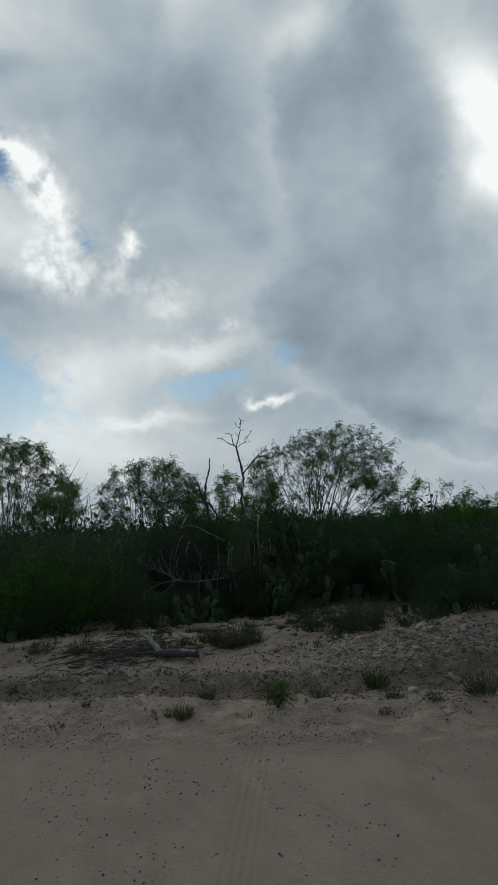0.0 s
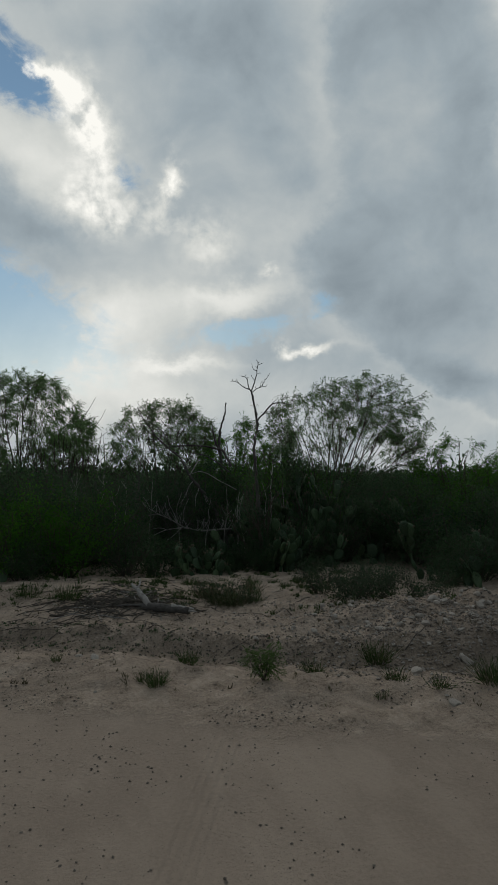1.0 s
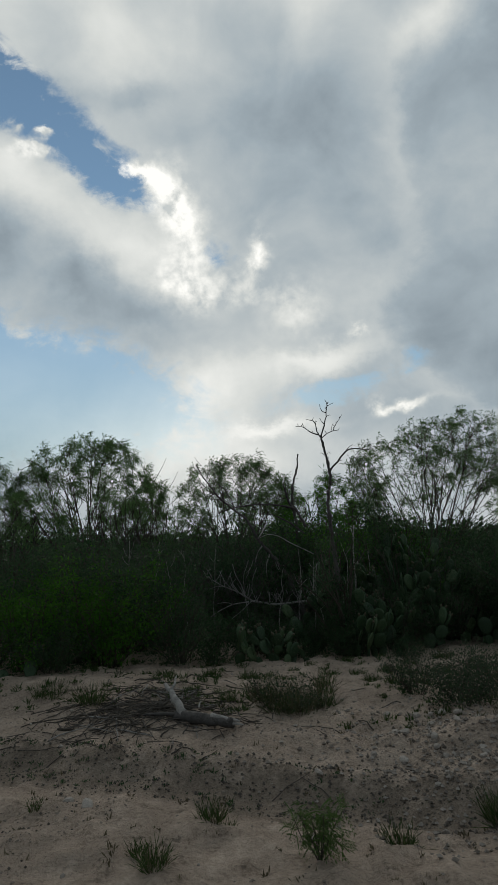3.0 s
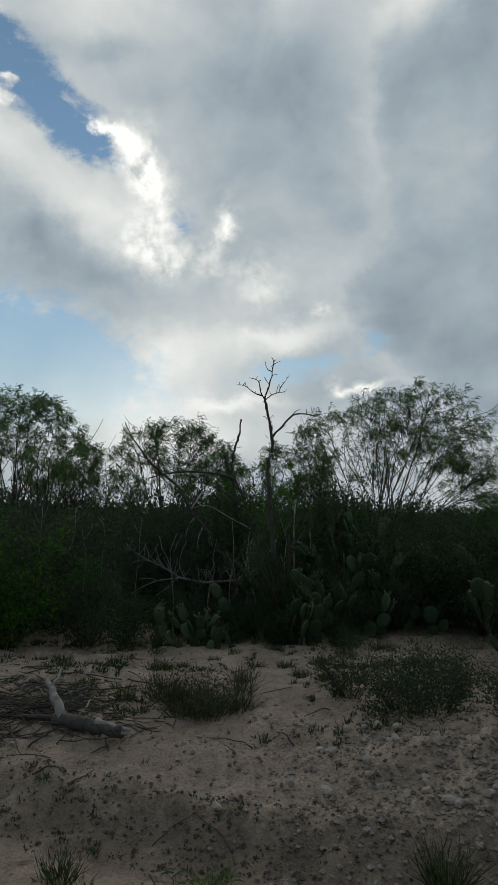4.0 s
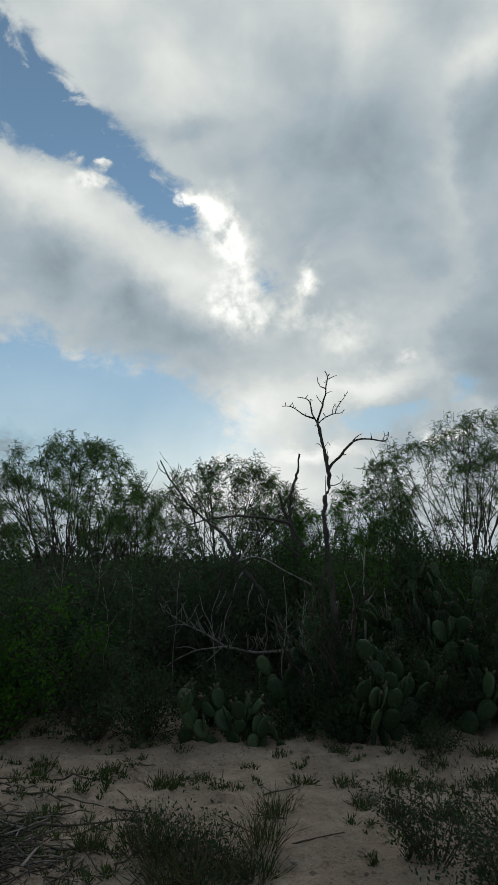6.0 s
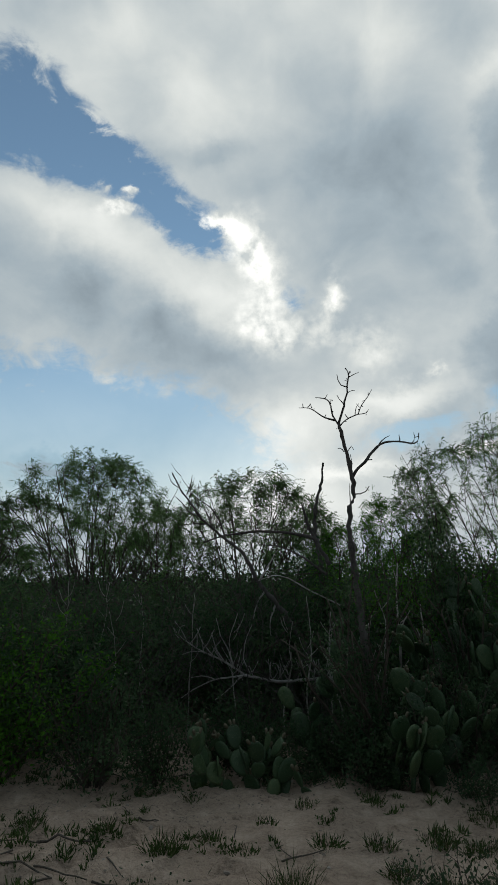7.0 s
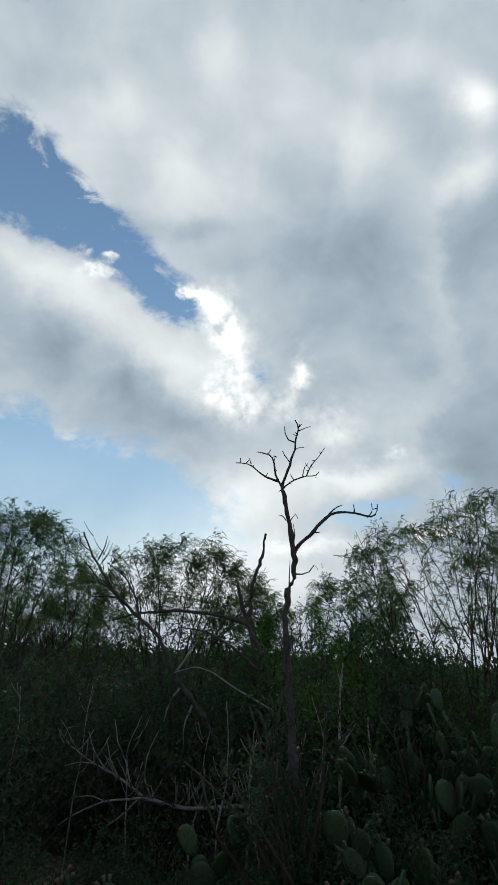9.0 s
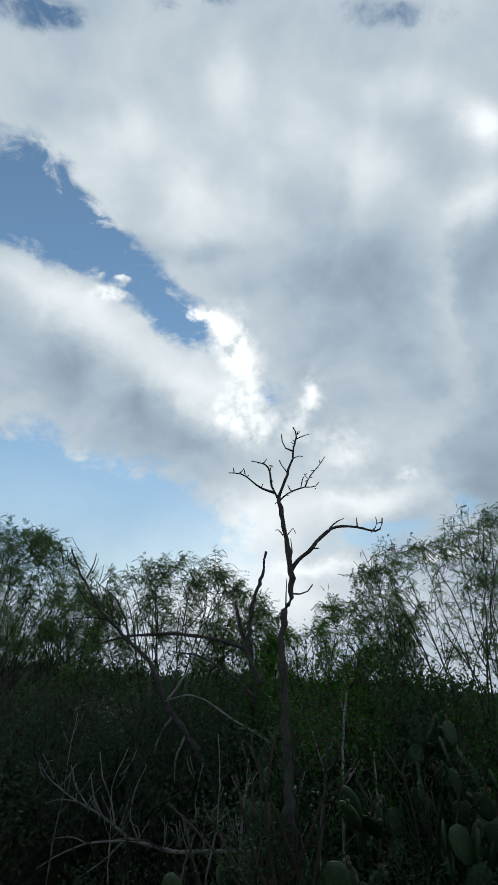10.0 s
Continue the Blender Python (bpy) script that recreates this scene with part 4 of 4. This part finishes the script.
SIDE_PEARS = [
    (7.4, 8.9, 0.9, 0.8, 20), (7.1, 9.7, 1.1, 0.8, 24), (-0.27, 10.0, 0.35, 0.4, 5), (3.75, 11.5, 0.65, 0.6, 14), (8.3, 9.1, 0.9, 0.7, 18), (4.55, 11.2, 0.6, 0.5, 10), (4.5, 11.7, 1.15, 0.6, 22), (5.3, 11.6, 1.3, 0.6, 26), (5.8, 11.5, 1.2, 0.6, 22), (6.6, 11.2, 1.1, 0.7, 20), (4.0, 11.5, 0.9, 0.5, 14), (3.95, 10.72, 0.55, 0.5, 14), (4.35, 10.85, 0.8, 0.6, 20), (4.75, 10.95, 0.6, 0.5, 12)]
for k, (x, y, tall, wide, count) in enumerate(NEAR_PEARS + BACK_PEARS + SIDE_PEARS):
    prickly_pear(x, y, tall, wide, 800 + k, PP if tall > 0.4 else "low prickly pear with a few green pads", count, 0.85 if k < 2 else 1.0)


# ---- the verge: log, sticks, tufts, stones ----
log = thing("fallen_log", (1.6, 7.85, float(height(1.6, 7.85))), "weathered grey fallen log with a forked branch", "log")
lz = log.location.z


def L3(*pts):
    return [(x - 1.6, z, y - 7.85) for x, y, z in pts]


limb_part("trunk", log, L3((1.50, 7.97, 0.02), (1.60, 7.88, 0.035), (1.78, 7.74, 0.035), (1.97, 7.60, 0.03)), 0.046, 0.040, DEADWOOD, 201, 0.01, sides=11, knots=0.07)
limb_part("branch", log, L3((1.57, 7.90, 0.05), (1.51, 8.00, 0.13), (1.45, 8.12, 0.20), (1.41, 8.24, 0.23)), 0.036, 0.018, GREYWOOD, 202, 0.01, "pale peeling branch", 8)
limb_part("branch", log, L3((1.45, 8.11, 0.20), (1.50, 8.20, 0.25), (1.51, 8.28, 0.29)), 0.016, 0.008, GREYWOOD, 203, 0.01)
limb_part("splinter", log, L3((1.80, 7.72, 0.07), (1.93, 7.63, 0.06), (2.02, 7.57, 0.05)), 0.024, 0.008, GREYWOOD, 204, 0.01)
limb_part("splinter", log, L3((1.94, 7.61, 0.03), (2.05, 7.57, 0.02)), 0.018, 0.005, GREYWOOD, 205, 0.01)
limb_part("branch", log, L3((1.52, 7.95, 0.03), (1.36, 7.96, 0.05), (1.22, 8.04, 0.03)), 0.02, 0.008, DEADWOOD, 206, 0.02)

rng = np.random.default_rng(901)


def stick(x, y, long, turn, r, material, k):
    s = Shape()
    q = np.linspace(-0.5, 0.5, 6)
    w = np.cumsum(rng.normal(0, 0.02 * long, 6))
    px, py = x + q * long * math.cos(turn) - w * math.sin(turn), y + q * long * math.sin(turn) + w * math.cos(turn)
    pz = height(px, py)
    pz = np.maximum(pz, np.interp(q, [-0.5, 0.5], [pz[0], pz[-1]])) + r * 0.8 + np.abs(rng.normal(0, 0.006, 6))
    base = np.array([x, y, float(pz.mean())])
    s.tube(np.stack([px, py, pz], 1) - base, np.linspace(r, r * 0.5, 6), 5)
    ob = new("stick", s.mesh("stick", material, True))
    ob.location = base
    tagged(ob, "bleached dry stick lying on the soil", "stick", "fallen sticks")


for k in range(150):
    x, y = rng.normal(1.25, 0.42), rng.normal(8.45, 0.36)
    stick(x, y, rng.uniform(0.12, 0.55), rng.normal(-0.1, 0.8), rng.uniform(0.003, 0.009), GREYWOOD if rng.random() < 0.15 else LITTER, k)
mat = Shape()
for k in range(520):
    px, py, turn = rng.normal(1.2, 0.42), rng.normal(8.2, 0.28), rng.normal(-0.1, 1.0)
    e = np.array([math.cos(turn), math.sin(turn)]) * rng.uniform(0.03, 0.16)
    a, b = np.array([px, py]) - e, np.array([px, py]) + e
    lift = rng.uniform(0.002, 0.035) * math.exp(-((px - 1.15) ** 2 + (py - 8.25) ** 2) * 2)
    mat.tube([(*a, float(height(*a)) + lift), (px, py, float(height(px, py)) + lift + 0.006), (*b, float(height(*b)) + lift)], [0.005, 0.004, 0.002], 4)
tagged(new("twig_litter", mat.mesh("twig_litter", LITTER, True)), "mat of dark dry twigs round the fallen log", "twigs", kind="stuff")
for k in range(60):
    x = rng.uniform(-0.8, 5.2)
    y = (rng.uniform(6.9, 11.2) - 0.436 * x) / 0.9
    stick(x, y, rng.uniform(0.10, 0.38), rng.uniform(0, 3.1), rng.uniform(0.003, 0.007), LITTER, k)


def tuft(x, y, radius, tall, n, material, label, name="grass_tuft", dry=0.35, category="grass", wide=1.0):
    """A tuft of upright blades with some dry ones among them."""
    root = thing(name, up(x, y), label, category, "tufts on the verge")
    for key, m, k in (("blades", material, int(n * 1.3 * (1 - dry))), ("dry_blades", GRASS_DRY, int(n * 1.3 * dry))):
        if k < 3:
            continue
        s = Shape()
        a, rr = rng.uniform(0, 2 * np.pi, k), radius * np.sqrt(rng.random(k)) * 0.6
        b = np.stack([np.cos(a) * rr, np.sin(a) * rr, np.full(k, -0.015)], 1)
        way = unit(np.stack([np.cos(a) * rr / radius, np.sin(a) * rr / radius, np.full(k, 0.95)], 1) + rng.normal(0, 0.30, (k, 3)))
        side = unit(np.cross(way, rng.normal(0, 1, (k, 3))))
        long = tall * rng.uniform(0.45, 1.1, k)
        s.blades(b, way, side, long * 0.62, 0.006 * wide, 0.5)
        s.blades(b + way * (long * 0.55)[:, None], unit(way + rng.normal(0, 0.3, (k, 3))), side, long * 0.5, 0.0045 * wide, 0.3)
        tagged(part("green_growth" if key == "blades" else "dry_growth", s, m, root), kind="stuff")
    return root


GG = "small green grass tuft growing in pale soil"
for x, y, r, h, n in [(1.38, 5.78, 0.10, 0.15, 130), (1.30, 5.95, 0.06, 0.10, 60), (1.72, 6.26, 0.10, 0.15, 120), (1.82, 6.3, 0.05, 0.1, 40), (2.74, 5.85, 0.11, 0.16, 130), (3.42, 6.0, 0.13, 0.24, 190), (3.28, 5.4, 0.12, 0.13, 100),
                      (3.02, 5.15, 0.08, 0.08, 60), (4.0, 5.1, 0.18, 0.22, 200), (3.45, 5.05, 0.10, 0.12, 70), (0.6, 6.62, 0.06, 0.10, 40), (-0.1, 7.7, 0.05, 0.15, 30), (4.3, 4.75, 0.14, 0.10, 120),
                      (1.98, 8.38, 0.09, 0.17, 90), (3.02, 8.85, 0.12, 0.20, 110), (2.85, 8.1, 0.12, 0.18, 100), (0.7, 8.65, 0.22, 0.22, 180), (0.2, 9.2, 0.25, 0.2, 160)]:
    tuft(x, y, r, h, n, GRASS_GREEN, GG, dry=0.2)
for x, y, r, h, n in [(2.50, 8.10, 0.30, 0.30, 240), (2.30, 8.30, 0.18, 0.26, 120), (2.62, 7.98, 0.2, 0.22, 100), (2.9, 8.35, 0.14, 0.26, 90)]:
    tuft(x, y, r, h, n, GRASS_GREEN, "wiry half-dry bunch of grass in sandy soil", dry=0.5)
for x, y, r, h, n in [(2.30, 9.30, 0.12, 0.2, 110), (2.73, 9.41, 0.10, 0.12, 60), (2.55, 9.65, 0.09, 0.12, 60), (3.26, 9.5, 0.12, 0.15, 90), (3.58, 9.5, 0.12, 0.14, 90), (3.95, 9.55, 0.14, 0.15, 110), (4.18, 9.5, 0.13, 0.14, 90)]:
    tuft(x, y, r * 1.25, h * 0.6, n, GRASS_GREEN, "low dark green weed tuft on sandy soil", dry=0.15, wide=1.6)
for x, y, r, h, n in [(4.6, 9.5, 0.16, 0.16, 120), (3.69, 10.3, 0.09, 0.12, 60), (2.36, 10.55, 0.1, 0.12, 50), (3.6, 9.05, 0.1, 0.16, 80), (3.78, 8.8, 0.1, 0.2, 80), (4.09, 8.85, 0.12, 0.24, 110), (5.1, 9.6, 0.15, 0.2, 90),
                      (3.2, 10.3, 0.1, 0.12, 60), (4.4, 10.0, 0.14, 0.16, 90), (4.9, 10.2, 0.15, 0.2, 110), (2.9, 9.9, 0.08, 0.1, 50), (1.9, 9.6, 0.1, 0.14, 60), (1.4, 9.7, 0.12, 0.16, 60), (3.35, 7.2, 0.07, 0.1, 50), (2.92, 7.45, 0.07, 0.1, 50)]:
    tuft(x, y, r * 1.25, h * 0.6, n, GRASS_GREEN, "low dark green weed tuft on sandy soil", dry=0.15, wide=1.6)
VS = "wispy grey-green low shrub on the verge"
for k, (x, y, r, h, n) in enumerate([(3.95, 7.55, 0.36, 0.42, 3000), (4.35, 7.75, 0.34, 0.45, 2800), (3.75, 8.15, 0.26, 0.42, 1500), (4.35, 8.35, 0.3, 0.5, 1500), (4.7, 7.25, 0.3, 0.4, 2000), (4.51, 10.35, 0.3, 0.32, 1800), (3.9, 10.75, 0.2, 0.25, 900), (5.0, 8.9, 0.3, 0.45, 1500), (3.35, 10.95, 0.2, 0.2, 800), (2.48, 8.12, 0.24, 0.30, 1300), (2.32, 8.28, 0.14, 0.30, 500), (2.72, 8.05, 0.12, 0.22, 350)]):
    shrub("verge_shrub", 950 + k, r, h, n, LEAF_GREY if k < 5 or k > 8 else LEAF_BRUSH, VS if k < 5 or k > 8 else "low dark shrub at the foot of the thicket", 0.026, up(x, y), stems=20, spread_=0.045, group="low shrubs on the verge", low=10)

seedling = thing("mesquite_seedling", up(2.25, 5.72), "young green seedling with feathery leaves on a thin stem", "seedling")
ws, ls = Shape(), Shape()
for k in range(11):
    p = wander(rng, (0, 0, -0.02), (rng.uniform(-0.7, 0.7), rng.uniform(-0.5, 0.5), 1), rng.uniform(0.18, 0.3), 5, 0.25)
    ws.tube(p, np.linspace(0.004, 0.0018, 6), 4)
    q = np.repeat(p[2:], 5, 0)
    pinnate(ls, rng, q + rng.normal(0, 0.015, q.shape), rng.normal(0, 1, q.shape) + [0, 0, 0.8], 0.55)
part("stem", ws, BARK, seedling)
part("foliage", ls, LEAF_YOUNG, seedling, "fine green feathery leaves")

# stones
ROCKS = []
for k in range(6):
    bm = bmesh.new()
    bmesh.ops.create_icosphere(bm, subdivisions=2, radius=0.5)
    r = np.random.default_rng(1000 + k)
    planes = unit(r.normal(0, 1, (9, 3)))
    cut = r.uniform(0.26, 0.46, 9)
    for v in bm.verts:
        p = np.array(v.co)
        for q, c in zip(planes, cut):
            over = p @ q - c
            if over > 0:
                p -= q * over * 0.9
        v.co = p * [1.15, 0.9, 0.7] * (1 + r.normal(0, 0.02))
    me = bpy.data.meshes.new("stone")
    bm.to_mesh(me)
    bm.free()
    me.materials.append(STONE)
    ROCKS.append(me)


def stone(x, y, size, k):
    ob = new("stone", ROCKS[k % 6])
    ob.matrix_basis = pose(x, y, float(height(x, y)) + size * 0.08, rng.uniform(-20, 20), rng.uniform(-20, 20), rng.uniform(0, 360)) @ Matrix.Scale(size, 4)
    tagged(ob, "rough pale limestone lying in gravelly soil", "stone", "loose stones")


fixed = [(4.14, 5.68, 0.13), (3.55, 5.55, 0.11), (0.93, 6.6, 0.11), (0.80, 6.72, 0.08), (3.44, 4.82, 0.10), (4.36, 6.58, 0.11), (4.66, 6.2, 0.10), (4.9, 6.0, 0.12), (4.05, 6.76, 0.07), (3.2, 7.2, 0.07), (3.25, 7.12, 0.08), (3.57, 7.38, 0.06), (2.3, 6.05, 0.09),
         (2.74, 7.66, 0.025), (1.95, 7.1, 0.03), (5.0, 10.6, 0.07), (3.12, 11.0, 0.05), (3.35, 6.75, 0.07), (3.6, 6.95, 0.07)]
for k, (x, y, s) in enumerate(fixed):
    stone(x, y, s, k)
for k in range(230):
    x, y = rng.normal(4.5, 0.8), 0
    y = (rng.normal(7.62, 0.42) - 0.436 * x) / 0.9
    stone(x, y, 0.022 + 0.07 * rng.random() ** 2.6, k)
for k in range(40):
    x = rng.uniform(-1, 5)
    stone(x, (rng.uniform(5.6, 10.4) - 0.436 * x) / 0.9, rng.uniform(0.02, 0.045), k)


def scatter(name, x, y, size, material, label, flat=0.7):
    """Many small angular bits in one mesh."""
    n = len(x)
    base = np.array([[1, 0, 0], [0, 1, 0], [-1, 0, 0], [0, -1, 0], [0, 0, 1], [0, 0, -1]], float)
    tri = np.array([[0, 1, 4], [1, 2, 4], [2, 3, 4], [3, 0, 4], [1, 0, 5], [2, 1, 5], [3, 2, 5], [0, 3, 5]])
    v = base[None] * rng.uniform(0.5, 1.2, (n, 6, 1)) * [1, 1, flat]
    a = rng.uniform(0, 2 * np.pi, n)
    c, s = np.cos(a)[:, None], np.sin(a)[:, None]
    v = np.stack([v[..., 0] * c - v[..., 1] * s, v[..., 0] * s + v[..., 1] * c, v[..., 2]], -1) * size[:, None, None]
    v += np.stack([x, y, height(x, y) + size * 0.25], -1)[:, None]
    sh = Shape()
    sh.add(v, (np.arange(n)[:, None, None] * 6 + tri[None]).reshape(-1, 3))
    tagged(new(name, sh.mesh(name, material)), label, "gravel", kind="stuff")


def over_verge(n, lo, hi, x0=-1.5, x1=6.5):
    x = rng.uniform(x0, x1, n)
    return x, (rng.uniform(lo, hi, n) - 0.436 * x) / 0.9


x = rng.normal(4.4, 1.0, 5200)
scatter("rubble_gravel", x, (rng.normal(7.40, 0.52, 5200) - 0.436 * x) / 0.9, 0.004 + 0.022 * rng.random(5200) ** 2, STONE, "loose pale gravel on the rubble mound")
x, y = over_verge(24000, 5.3, 11.2, -2.5, 6.5)
keep = LAT[1](x * 2.1, y * 2.1) + 0.6 * LAT[2](x * 6, y * 6) + 0.25 * LAT[0](x * 0.7, y * 0.7) > 0.10
scatter("soil_crumbs", x[keep], y[keep], 0.002 + 0.013 * rng.random(keep.sum()) ** 3, GRAVEL, "brown soil crumbs scattered over the verge", 0.5)
x, y = over_verge(7000, 1.5, 5.6, -2.5, 5)
keep = LAT[0](x * 1.7, y * 1.7) + 0.5 * LAT[1](x * 5, y * 5) > -0.06
scatter("road_pebbles", x[keep], y[keep], 0.0025 + 0.009 * rng.random(keep.sum()) ** 2.4, GRAVEL, "small dark pebbles on the dirt road")
# dark bits over the mound stand in for the shaded gaps between its stones
x = rng.normal(4.4, 0.9, 3500)
scatter("rubble_grit", x, (rng.normal(7.30, 0.5, 3500) - 0.436 * x) / 0.9, 0.005 + 0.02 * rng.random(3500) ** 2, GRAVEL, "dark grit that stands in for shade between the mound's stones")
x, y = over_verge(5000, 5.25, 6.7, -3, 5)
keep = LAT[1](x * 2.2, y * 2.2) + 0.5 * LAT[2](x * 6, y * 6) > 0.14
scatter("soil_clods", x[keep], y[keep], 0.003 + 0.012 * rng.random(keep.sum()) ** 3, LITTER, "dark clods and litter along the road edge")
x, y = over_verge(3200, 6.7, 7.3, -3.5, 3.4)
scatter("rut_debris", x, y, 0.004 + 0.014 * rng.random(3200) ** 2, LITTER, "dark crumbled debris along the rut")


def sprouts(name, x, y, tall, material, label, per=7):
    """Tiny plants, a few blades each, in one mesh."""
    n = len(x)
    b = np.repeat(np.stack([x, y, height(x, y) - 0.01], 1), per, 0) + rng.normal(0, 0.012, (n * per, 3)) * [1, 1, 0]
    way = unit(rng.normal(0, 0.55, (n * per, 3)) + [0, 0, 0.9])
    s = Shape()
    s.blades(b, way, unit(np.cross(way, rng.normal(0, 1, (n * per, 3)))), np.repeat(tall, per) * rng.uniform(0.5, 1.2, n * per), 0.009, 0.5)
    tagged(new(name, s.mesh(name, material)), label, "weeds", kind="stuff")


x, y = over_verge(3000, 8.0, 11.3, -0.5, 6)
keep = LAT[1](x * 1.9, y * 1.9) + 0.7 * LAT[2](x * 4.5, y * 4.5) > 0.06
x, y = x[keep], y[keep]
sprouts("weed_sprouts", x, y, 0.015 + 0.075 * rng.random(len(x)) ** 1.8, GRASS_GREEN, "small dark green weeds dotting the sandy bank", 14)
x, y = over_verge(300, 5.7, 8.6, -2, 5)
sprouts("weed_sprouts", x, y, rng.uniform(0.02, 0.06, len(x)), GRASS_DRY, "small dry weeds dotting the verge", 8)
x, y = over_verge(420, 6.75, 7.25, -3.5, 3.0)
sprouts("rut_weeds", x, y, rng.uniform(0.01, 0.05, len(x)), LEAF_BRUSH, "dark low weeds along the rut", 10)
